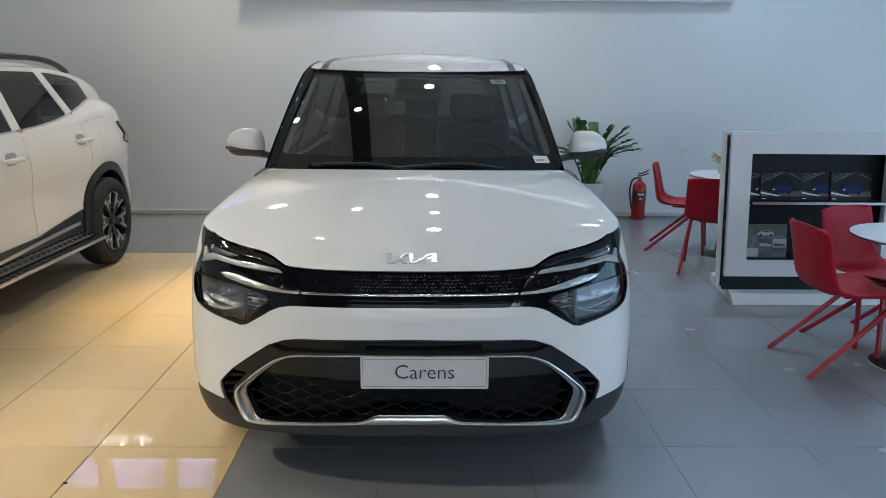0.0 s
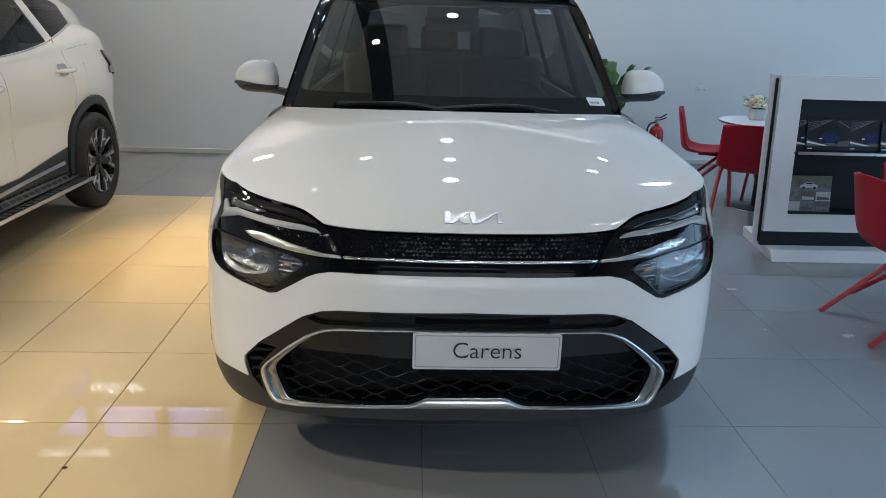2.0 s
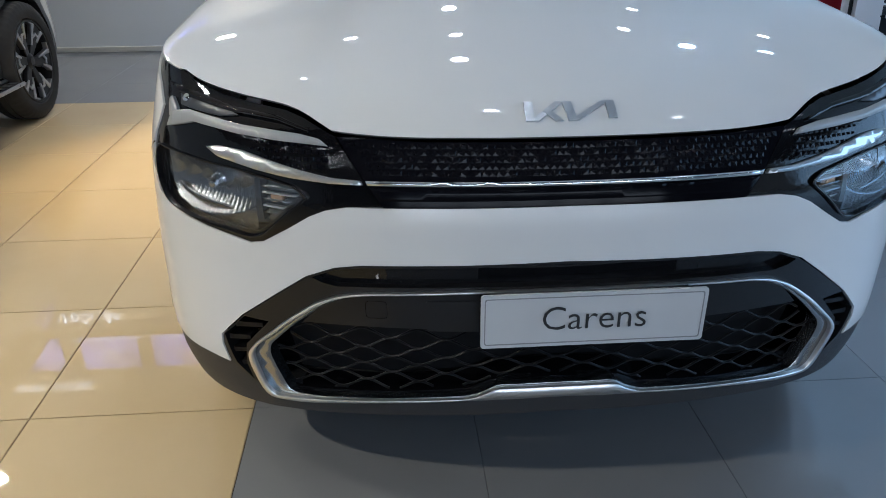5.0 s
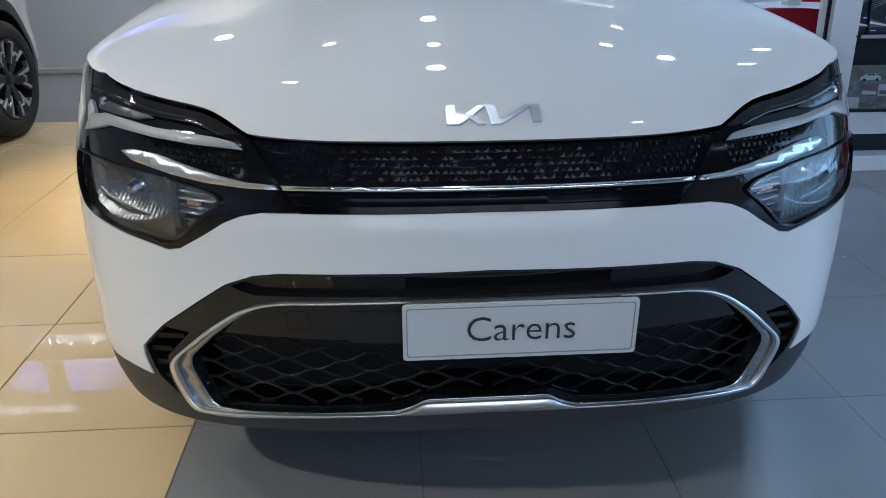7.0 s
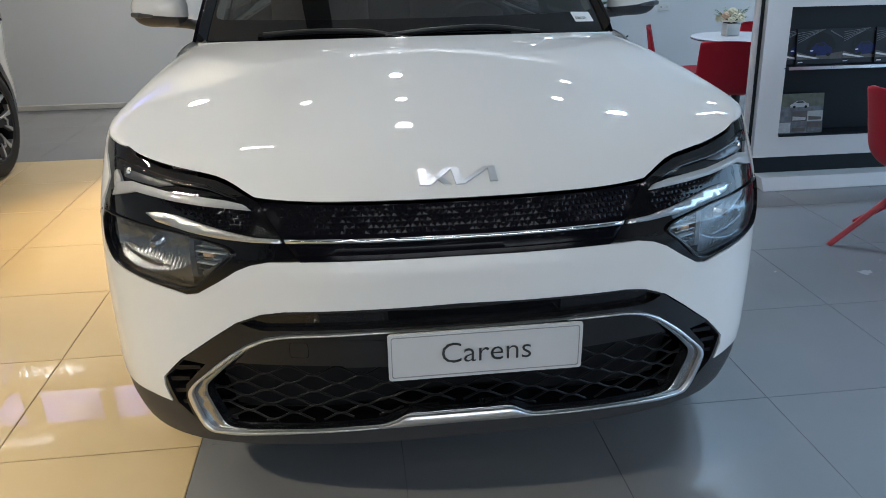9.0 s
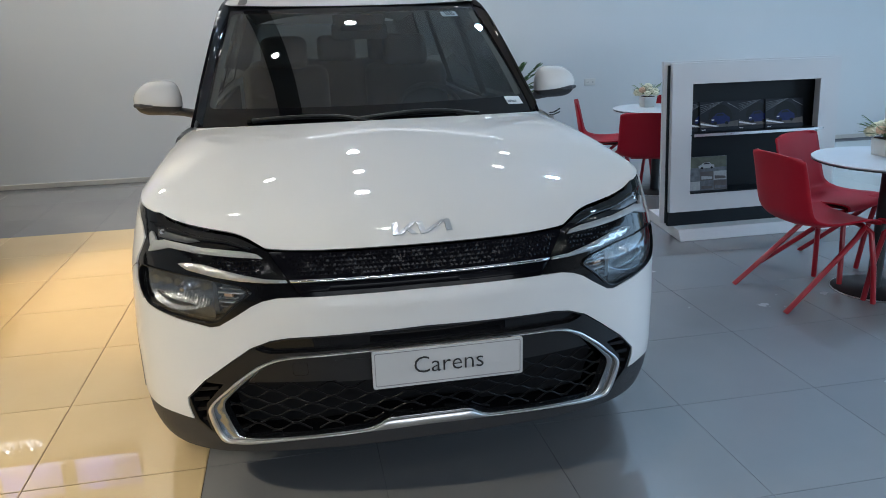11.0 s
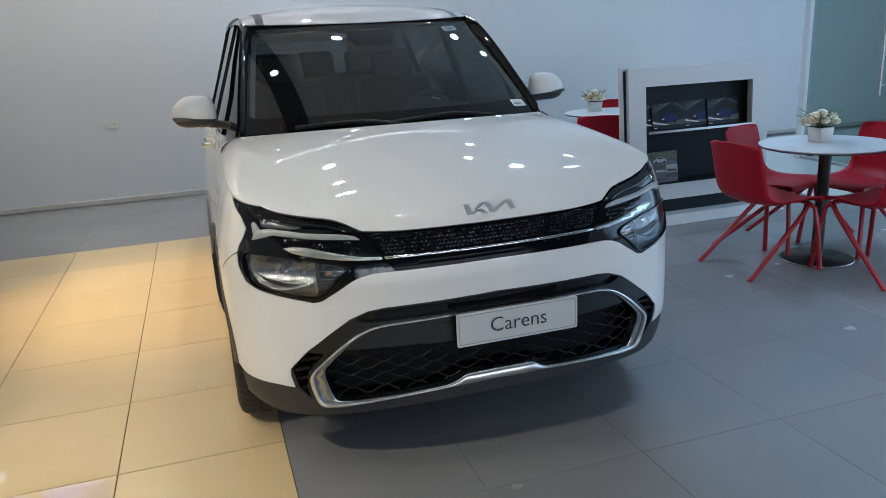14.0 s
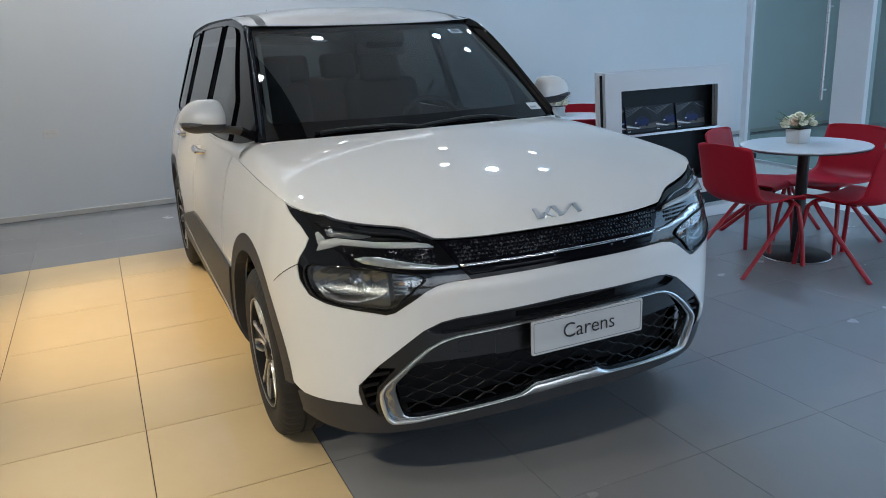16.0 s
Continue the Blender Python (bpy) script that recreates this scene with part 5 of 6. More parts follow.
TOP2 = pchip([0, 1.0, 2.0, 2.9, 3.6, 4.3, 6], [.95, .99, 1.10, 1.13, 1.17, 1.22, 1.22])
BELT2 = pchip([1.1, 2.0, 2.6, 3.0, 3.4, 3.75, 4.4], [1.08, 1.155, 1.185, 1.225, 1.30, 1.36, 1.34])
RAIL2 = pchip([1.1, 1.9, 2.4, 3.0, 3.5, 4.0, 4.4], [1.10, 1.56, 1.605, 1.605, 1.57, 1.49, 1.40])


def glass2_x(y, z):
    n = min(max((1.9 - y) / .7, 0), 1)
    r = max(0, (y - 3.2) / 1.0)
    return .885 - .42 * (z - 1.12) - .05 * n ** 1.5 - .17 * r * r


patch("front_shell", mirrored([(0, .36), (0, .95)] + [(s, TOP2(s)) for s in np.linspace(.2, 1.98, 16).tolist()] + [(1.98, .38), (F2 + .46, .38)] + arch(F2, .36, .47, 0, 180) + [(F2 - .45, .36), (.5, .36)]),
      skin2, PAINT2, suv, step=.06, depth=.02)
for sg in (-1, 1):
    def sd2(pts):
        return [Vector((p[0] * sg, p[1])) for p in pts]
    e0, e1, e2 = 1.986, S2.s_at(2.36), S2.s_at(3.22)
    topl = lambda a, b: [(s, TOP2(s)) for s in np.linspace(a, b, 9).tolist()]
    patch("front_door", sd2([(e0, .42)] + topl(e0, e1) + [(e1, .43)]), skin2, PAINT2, suv, step=.05, depth=.015)
    patch("rear_door", sd2([(e1 + .006, .43)] + topl(e1 + .006, e2 - .02) + [(e2 + .02, .95)] + [tuple(p) for p in arch(Q2, .36, .49, 127, 172)] + [(Q2 - .50, .43)]), skin2, PAINT2, suv, step=.05, depth=.015)
    end = S2.length
    patch("quarter_panel", sd2([(e2 - .014, TOP2(e2))] + topl(e2 + .02, end) + [(end, .40), (Q2 + .65, .40), (Q2 + .49, .36)] + [tuple(p) for p in arch(Q2, .36, .49, 0, 126)] + [(e2 + .026, .95)]), skin2, PAINT2, suv, step=.045, depth=.015)
    for sc, ra in ((F2, .478), (Q2, .498)):
        patch("arch_trim", sd2(arch(sc, .36, ra, -8, 190) + arch(sc, .36, ra - .066, 190, -8)), skin2, PANEL, suv, step=.04, top=.024, depth=.06, label="matt black wheel arch trim")
    patch("sill_trim", sd2([(F2 + .43, .365), (F2 + .47, .44), (e1, .45), (Q2 - .48, .535), (Q2 - .475, .44), (Q2 - .46, .365)]), skin2, SILL_GLOSS, suv, step=.05, top=.012, depth=.04, label="matt black sill trim")
    patch("sill_strip", sd2([(F2 + .5, .375), (Q2 - .56, .452), (Q2 - .56, .427), (F2 + .5, .355)]), skin2, SILVER, suv, step=.06, top=.018, depth=.006)
    for s, z in ((S2.s_at(2.15), 1.01), (S2.s_at(3.13), 1.065)):
        bm = bmesh.new()
        bar_at = [(s - .115 + .23 * k / 12, 2 * k / 12 - 1) for k in range(13)]
        tube(bm, [(sg * (S2.at(q, z).x + .046 - .044 * abs(u) ** 5), S2.at(q, z).y, z + .004 * u) for q, u in bar_at], [.019 - .010 * abs(u) ** 4 for q, u in bar_at], 10)
        h = part("door_handle", bm, PAINT2, suv, "white door handle", smooth=True)
        # Flat grey oval puts the shade of the handle's recess into colour.
        patch("grip_bowl", sd2(rounded([(s - .085, z - .040), (s + .055, z - .040), (s + .06, z + .042), (s - .08, z + .042)], .038)), skin2, DRL, h, step=.03, top=.002, depth=0)
    patch("fuel_flap", sd2(rounded([(Q2 - .05, .95), (Q2 + .10, .95), (Q2 + .12, 1.10), (Q2 - .04, 1.10)], .04)), skin2, PAINT2, suv, step=.03, top=.0015, depth=.003) if sg > 0 else None
    t0 = S2.s_at(4.0)
    patch("tail_lamp", sd2(rounded([(t0 - .01, 1.165), (t0 + .05, 1.16), (t0 + .15, 1.06), (t0 + .19, .975), (t0 + .13, .965), (t0 + .12, .985), (t0 + .01, .985), (t0 + .01, 1.03), (t0 + .075, 1.045)], .008)), skin2, SMOKED, suv, step=.03, top=.018, depth=.04, label="smoked dark tail lamp")
    wheel(suv, sg * .952, A2F, R2, 5, True)
    wheel(suv, sg * .990, A2R, R2, 5, True)

    def shoulder2(a, b):
        y = 1.15 + (4.42 - 1.15) * b
        s = S2.s_at(y)
        p0 = S2.at(s, TOP2(s))
        z = BELT2(y) + .005
        p1 = Vector((glass2_x(y, z) + .004, y, z))
        n = Vector((p0.x * .9 + p1.x * .1, y, p1.z * .5 + p0.z * .5))
        p = p0 * (1 - a) ** 2 + n * 2 * a * (1 - a) + p1 * a * a
        return Vector((p.x * sg, p.y, p.z))
    grid("shoulder", shoulder2, 6, 48, PAINT2, suv, flip=(sg < 0))
    cab2 = normal_warp(lambda y, z: Vector((sg * glass2_x(y, z), y, z)))

    def line2(f, a, b, n, dz=0.0):
        return [(y, f(y) + dz) for y in np.linspace(a, b, n).tolist()]
    outer = line2(BELT2, 1.15, 4.38, 20) + line2(RAIL2, 4.20, 1.17, 24)
    wins = []
    for a, b, k in ((1.62, 2.30, 1), (2.40, 3.12, 0), (3.22, 3.72, 2)):
        lo = line2(BELT2, a, b, 6, .014)
        if k == 1:
            up = [(y, min(RAIL2(y) - .03, 1.16 + (y - 1.55) * .9)) for y in np.linspace(b, a + .02, 8).tolist()]
        elif k == 2:
            up = [(b - .08, RAIL2(b - .08) - .05)] + line2(RAIL2, b - .22, a - .16, 5, -.032)
        else:
            up = line2(RAIL2, b - .16, a, 6, -.03)
        wins.append([Vector(p) for p in rounded(lo + up, .012, 2)])
    patch("window_frame", outer, cab2, PAINT2, suv, holes=wins, step=.06, depth=.012, label="white window pillars")
    for wr in wins:
        patch("side_window", wr, cab2, TINT_GLASS, suv, step=.08, top=-.004, depth=0, label="dark tinted side window").visible_shadow = False
    bl = [(y, BELT2(y) + .002) for y in np.linspace(1.6, 3.74, 20).tolist()]
    patch("waist_strip", bl + [(y, z + .010) for y, z in reversed(bl)], cab2, CHROME, suv, step=.08, top=.006, depth=.006, label="slim chrome waist strip")
    bm = bmesh.new()
    tube(bm, [(sg * (glass2_x(y, RAIL2(y)) - .05), y, RAIL2(y) + .075 - .06 * abs((y - 2.59) / 1.04) ** 6) for y in np.linspace(1.55, 3.62, 24).tolist()], .018, 8, 1.3)
    part("roof_rail", bm, CLAD, suv, "black roof rail", smooth=True)
    for yt in (2.34, 2.37, 3.17):
        patch("red_tape", [(yt, BELT2(yt) - .012), (yt + .012, BELT2(yt) - .012), (yt + .022, BELT2(yt) + .016), (yt + .010, BELT2(yt) + .016)], cab2, RED, suv, step=.03, top=.014, depth=.001)
    # side step
    step_ob = part("side_step", boxed(sg * .96 - .075, sg * .96 + .075, 1.42, 3.12, .275, .30, bevel=.008), PANEL, suv, "black side step with silver edge")
    for k in range(22):
        part("tread_pad", boxed(sg * .998 - .026, sg * .998 + .026, 1.46 + k * .075, 1.512 + k * .075, .3005, .308, bevel=.0015), CLAD, step_ob)
    guard = part("step_guard", boxed(-.045, .045, 1.42, 3.12, -.012, .012, bevel=.004, m=Matrix.Translation((sg * .925, 0, .338)) @ pose(0, 0, 0, 0, sg * 42, 0)), CLAD, step_ob)
    for k in range(21):
        for v in (-.022, .016):
            part("slot", boxed(v - .011, v + .011, 1.46 + k * .078, 1.515 + k * .078, .0125, .0145, m=Matrix.Translation((sg * .925, 0, .338)) @ pose(0, 0, 0, 0, sg * 42, 0)), SLOT, guard)
    part("step_edge", boxed(sg * 1.037 - .005, sg * 1.037 + .005, 1.40, 3.14, .280, .304, bevel=.004), STEEL, step_ob)
    for y in (1.7, 2.8):
        part("step_bracket", boxed(sg * .80 - .15, sg * .80 + .15, y - .03, y + .03, .25, .276), BLACK_METAL, step_ob)


def roof2_at(a, b):
    x = 2 * a - 1
    q = abs(x)
    y = 1.75 * (1 - b) + 4.24 * b
    zr = RAIL2(y)
    return Vector(((glass2_x(y, zr) + .002) * x, y, zr + (.072 if b < .93 else .04) * (1 - q ** 2.4)))


grid("roof", roof2_at, 28, 30, PAINT2, suv, "white painted roof")
bm = bmesh.new()
box(bm, -.50, .50, 4.08, 4.27, 1.475, 1.497, bevel=.010)
part("spoiler", bm, PAINT2, suv, smooth=True)
grid("bonnet", lambda a, b: Vector(((2 * a - 1) * (.80 - .08 * b), .22 + 1.0 * b, .955 + .14 * b + .05 * math.sin(math.pi * b) * (1 - (2 * a - 1) ** 2))), 20, 14, PAINT2, suv)
grid("windscreen", lambda a, b: Vector(((2 * a - 1) * (.74 - .16 * b), 1.15 + .62 * b + .1 * (2 * a - 1) ** 2, 1.10 + .49 * b)), 12, 8, TINT_GLASS, suv)
grid("tail", lambda a, b: Vector(((2 * a - 1) * (.58 - .14 * b), 4.54 - .30 * b, 1.18 + .29 * b)), 10, 6, GLOSS, suv, flip=True)
hood2 = lambda u, b: Vector((u * (.80 - .08 * b), .22 + 1.0 * b, .955 + .14 * b + .05 * math.sin(math.pi * b) * (1 - u * u)))


def nose2(a, b):
    s = 1.8 * a - .9
    p0 = S2.at(s, TOP2(abs(s)))
    p1 = hood2(2 * a - 1, 0)
    return p0.lerp(p1, b) + Vector((0, 0, .025 * math.sin(math.pi * b)))


grid("nose", nose2, 32, 5, PAINT2, suv)
for sg in (-1, 1):
    def wing2(a, b):
        y = .20 + 1.02 * b
        s = S2.s_at(y)
        p0, p1 = S2.at(s, TOP2(s)), hood2(1, b)
        p = p0.lerp(p1, a) + Vector((.01, 0, .03)) * math.sin(math.pi * a)
        return Vector((p.x * sg, p.y, p.z))
    grid("fender_top", wing2, 6, 24, PAINT2, suv, flip=(sg < 0))

    def post2(a, b):
        p0 = Vector((.74 - .16 * b, 1.25 + .62 * b, 1.10 + .49 * b))
        y = 1.17 + .78 * b
        z = RAIL2(y)
        p1 = Vector((glass2_x(y, z), y, z))
        p = p0.lerp(p1, a) + Vector((.01, -.01, .01)) * math.sin(math.pi * a)
        return Vector((p.x * sg, p.y, p.z))
    grid("a_pillar", post2, 4, 16, PAINT2, suv, flip=(sg < 0))

    def rear2(a, b):
        p0 = Vector((.58 - .14 * b, 4.54 - .30 * b, 1.18 + .29 * b))
        z, y = 1.18 + .26 * b, 4.39 - .18 * b
        p1 = Vector((glass2_x(y, z), y, z))
        p = p0.lerp(p1, a)
        return Vector((p.x * sg, p.y, p.z))
    grid("rear_pillar", rear2, 3, 8, PAINT2, suv, flip=(sg > 0))
part("underbody", boxed(-.68, .68, .3, 4.4, .24, .95, bevel=.03), SLOT, suv)
for sg in (-1, 1):
    for y in (A2F, A2R):
        bm = bmesh.new()
        liner(bm, sg * .90, sg * .68, y, .36, .45)
        part("wheel_liner", bm, SLOT, suv)
part("cabin_block", boxed(-.70, .70, 1.6, 4.2, .95, 1.14, bevel=.05), CABIN, suv)
for x in (-.36, .36):
    for y in (2.1, 3.1):
        part("seat_back", boxed(x - .24, x + .24, y, y + .13, 1.1, 1.5, bevel=.05, seg=3), SEAT, suv, smooth=True)

# ---- litter on the tiles ----


def scrap(x, y, r, material, label):
    """A small flat crumb of dirt with an uneven rim."""
    bm = bmesh.new()
    e = empty("dirt_crumb", x, y, 0)
    rim = [bm.verts.new((r * (1 + .25 * math.sin(3.1 * k)) * math.cos(k * math.pi / 5), .7 * r * (1 + .2 * math.cos(2.3 * k)) * math.sin(k * math.pi / 5), .0008)) for k in range(10)]
    top = [bm.verts.new((v.co.x * .6, v.co.y * .6, .35 * r)) for v in rim]
    for k in range(10):
        bm.faces.new((rim[k], rim[(k + 1) % 10], top[(k + 1) % 10], top[k]))
    bm.faces.new(top)
    part("crumb", bm, material, e, smooth=True)
    return tagged(e, label, "dirt crumb", "dirt on the floor")


scrap(-1.231, 2.934, .011, SOIL, "small dark crumb of dirt on cream floor tiles")
scrap(-1.150, 2.732, .013, SKIRT, "flat beige crumb of dirt on cream floor tiles")

# ---- furniture ----


def red_chair(x, y, rz):
    """Shell chair; faces its own +x."""
    e = empty("chair", x, y, 0, rz)
    prof = spline([(.235, .415), (.215, .437), (.12, .440), (-.02, .428), (-.15, .432), (-.205, .47), (-.225, .55), (-.243, .66), (-.262, .765), (-.268, .800)], 34)

    def shell(a, b):
        u = 2 * a - 1
        i = min(int(b * 33), 32)
        t = b * 33 - i
        p = prof[i].lerp(prof[i + 1], t)
        seat = max(0.0, 1 - b / .42)
        back = max(0.0, (b - .5) / .5)
        half = .232 - .012 * seat - .018 * back
        if b > .9:
            k = (b - .9) / .1
            half *= math.sqrt(max(0.0, 1 - .30 * k ** 2.5))
        curl = abs(u) ** 3
        mid = max(0.0, 1 - abs(b - .45) / .45)
        xx = p.x + curl * (.030 * back + .055 * mid)
        zz = p.y + curl * (.014 * seat + .030 * mid) - (.010 * u * u if b > .93 else 0)
        return Vector((xx, u * half, zz))
    sh = grid("shell", shell, 20, 40, RED, e, "glossy red moulded seat shell")
    md = sh.modifiers.new("thick", "SOLIDIFY")
    md.thickness, md.offset = .009, 0
    for sy in (-1, 1):
        bm = bmesh.new()
        tube(bm, spline([(-.275, sy * .235, .0), (-.12, sy * .222, .14), (.09, sy * .205, .335), (.150, sy * .19, .390), (.185, sy * .16, .412), (.185, sy * .06, .416)], 16), [.0145] * 16, 10)
        part("back_leg", bm, RED_METAL, e, smooth=True)
        bm = bmesh.new()
        tube(bm, [(.245, sy * .235, .0), (.228, sy * .222, .20), (.205, sy * .20, .385), (.185, sy * .17, .412)], [.0145] * 4, 10)
        part("front_leg", bm, RED_METAL, e, smooth=True)
    bm = bmesh.new()
    box(bm, -.06, .20, -.12, .12, .408, .420, bevel=.004)
    part("seat_plate", bm, RED_METAL, e)
    return tagged(e, "red moulded plastic shell chair on splayed red legs", "chair", "chairs round the tables")


chair = red_chair(2.46, 4.21, 0)
CHAIRS = [(2.85, 4.58, -67), (2.94, 3.80, 92), (3.30, 4.29, 184), (2.53, 7.17, -22), (2.54, 6.33, 66), (3.22, 7.15, 232)]
for x, y, rz in CHAIRS:
    copy_thing(chair, pose(x, y, 0, 0, 0, rz))


def round_table(x, y, r=.39, h=.74):
    e = empty("table", x, y, 0)
    bm = bmesh.new()
    lathe(bm, [(.001, h - .014), (r - .012, h - .014), (r - .003, h - .009), (r, h - .006), (r, h - .002), (r - .002, h), (.001, h)], 64)
    part("tabletop", bm, TABLE_TOP, e, "thin round white laminate top", smooth=True)
    bm = bmesh.new()
    lathe(bm, [(r - .012, h - .019), (r - .001, h - .0145), (r - .012, h - .0142), (.001, h - .0142)], 64)
    part("edge_band", bm, BLACK_METAL, e, "dark underside edge", smooth=True)
    bm = bmesh.new()
    lathe(bm, [(.036, .012), (.036, h - .03), (.12, h - .022), (.12, h - .019)], 28)
    part("column", bm, BLACK_METAL, e, "black steel column", smooth=True)
    bm = bmesh.new()
    lathe(bm, [(.215, 0.0), (.215, .006), (.208, .011), (.05, .014), (.036, .02)], 48)
    part("foot_plate", bm, BLACK_METAL, e, "black round foot plate", smooth=True)
    bm = bmesh.new()
    lathe(bm, [(.216, .0), (.219, .003), (.216, .0065), (.213, .003)], 48, closed=True)
    part("foot_rim", bm, STEEL, e, smooth=True)
    return tagged(e, "round white table on a black column foot", "table", "round tables")


tab = round_table(2.87, 4.17)
copy_thing(tab, pose(2.90, 6.86, 0))


def flower_pot(x, y, z, seed):
    rnd = random.Random(seed)
    e = empty("flower_pot", x, y, z)
    bm = bmesh.new()
    box(bm, -.055, .055, -.055, .055, 0, .09, bevel=.006)
    for v in bm.verts:
        if v.co.z < .03:
            v.co.x *= .9
            v.co.y *= .9
    part("pot", bm, POT, e, "small square white pot", smooth=True)
    part("soil", boxed(-.045, .045, -.045, .045, .0905, .094), SOIL, e)
    for k in range(11):
        a, rr = k * 2.4, .028 * math.sqrt(k)
        c = Vector((rr * math.cos(a), rr * math.sin(a), .112 + .065 * (1 - rr / .1) + rnd.uniform(-.008, .02)))
        bm = bmesh.new()
        size = rnd.uniform(.026, .042)
        bmesh.ops.create_icosphere(bm, subdivisions=3, radius=size * .8)
        for v in bm.verts:
            d = v.co.normalized()
            ang, up = math.atan2(d.y, d.x), d.z
            fold = .5 + .5 * math.sin(5 * ang + 9 * up + a) * (1 - .5 * up)
            v.co = Vector((d.x, d.y, d.z * .8)) * size * (.78 + .26 * fold) + c
        part("blossom", bm, PETAL_PEACH if k in (4, 11) else PETAL, e, smooth=True)
    for k in range(26):
        a = rnd.uniform(0, 6.28)
        tip = Vector((math.cos(a) * rnd.uniform(.09, .15), math.sin(a) * rnd.uniform(.09, .15), rnd.uniform(.12, .21)))
        bm = bmesh.new()
        path = spline([(0, 0, .095), tip * .55 + Vector((0, 0, .05)), tip], 8)
        tube(bm, path, .0016, 5)
        for q in range(2, 8):
            for sg in (-1, 1):
                p = path[q]
                sv = Vector((-math.sin(a), math.cos(a), 0)) * sg
                f = Vector((math.cos(a), math.sin(a), .2))
                bm.faces.new([bm.verts.new(v) for v in (p, p + sv * .014 + f * .004, p + sv * .020 + f * .018, p + sv * .005 + f * .014)])
        part("sprig", bm, LEAF_PALE if k % 3 else STEM, e)
    return tagged(e, "small white pot of cream artificial flowers on the table", "flower pot", "table flowers")


flower_pot(2.895, 4.25, .74, 3)
flower_pot(2.85, 6.98, .74, 8)

# brochure stand
DY = 5.44
stand = empty("brochure_stand", 2.93, DY, 0)
tagged(stand, "white brochure stand with dark shelves and plinth", "display stand")
bm = bmesh.new()
ring = [(-.625, .172), (.645, .172), (.645, 1.195), (-.625, 1.195)]
hole = [(-.475, .305), (.50, .305), (.50, 1.055), (-.475, 1.055)]
front = lambda u, v: (Vector((u - .03 * (v - .2), .02 + .02 * (v - .2), v)), Vector((0, -1, 0)))
patch("front_frame", ring, front, STAND_WHITE, stand, holes=[hole], step=.2, depth=.035, label="white lacquered front frame")
part("back_panel", boxed(-.56, .56, .165, .185, .28, 1.08), STAND_DARK, stand, "anthracite back panel")
behind = lambda d: (lambda u, v: (Vector((u - .03 * (v - .2), d + .02 * (v - .2), v)), Vector((0, -1, 0))))
wide_hole = [(-.49, .29), (.51, .29), (.51, 1.07), (-.49, 1.07)]
patch("dark_core", [(-.640, .09), (.655, .09), (.655, 1.18), (-.640, 1.18)], behind(.0555), STAND_DARK, stand, holes=[wide_hole], step=.2, depth=.012)
patch("rear_board", [(-.668, .09), (.69, .09), (.69, 1.205), (-.668, 1.205)], behind(.068), STAND_WHITE, stand, holes=[wide_hole], step=.2, depth=.025, label="white rear board")
part("plinth_band", boxed(-.63, .64, .022, .054, .074, .171), STAND_DARK, stand, "anthracite plinth band")
bm = bmesh.new()
box(bm, -.61, .72, -.13, .52, .0, .074, bevel=.004)
for v in bm.verts:
    if v.co.y < 0 and v.co.z > .05:
        v.co.y += .04
    if v.co.x < -.5 and v.co.y > .2:
        v.co.x += .08
part("plinth", bm, STAND_WHITE, stand, "white plinth")
for nm, bx in (("lining", (-.525, -.505, .10, .165, .30, 1.09)), ("lining", (.53, .55, .10, .165, .30, 1.09)), ("lining", (-.504, .529, .10, .165, 1.075, 1.09))):
    part(nm, boxed(*bx), STAND_DARK, stand)
part("shelf", boxed(-.50, .54, .03, .165, .700, .714, bevel=.003), STAND_DARK, stand, "dark shelf")
part("shelf_edge", boxed(-.47, .53, .024, .0295, .697, .716, bevel=.001), STEEL, stand, "metal shelf edge")
part("shelf_bottom", boxed(-.475, .50, .02, .165, .296, .306), STAND_DARK, stand)


BLUE_CAR = mat("brochure_blue", (.008, .014, .09), .4, vary=.6, scale=40, spec=.2)
PALE_PRINT = mat("brochure_pale", (.36, .37, .38), .4, vary=.3, scale=60)
GROUND_PRINT = mat("brochure_ground", (.11, .10, .095), .4, vary=.5, scale=22, spec=.2)
NIGHT = mat("brochure_night", (.012, .014, .02), .4, vary=.8, scale=14, spec=.2)
STREAK = mat("brochure_grey", (.13, .14, .155), .4, vary=.7, scale=34, spec=.2)
GREEN_PHOTO = mat("brochure_green", (.085, .095, .065), .4, vary=.7, scale=26)


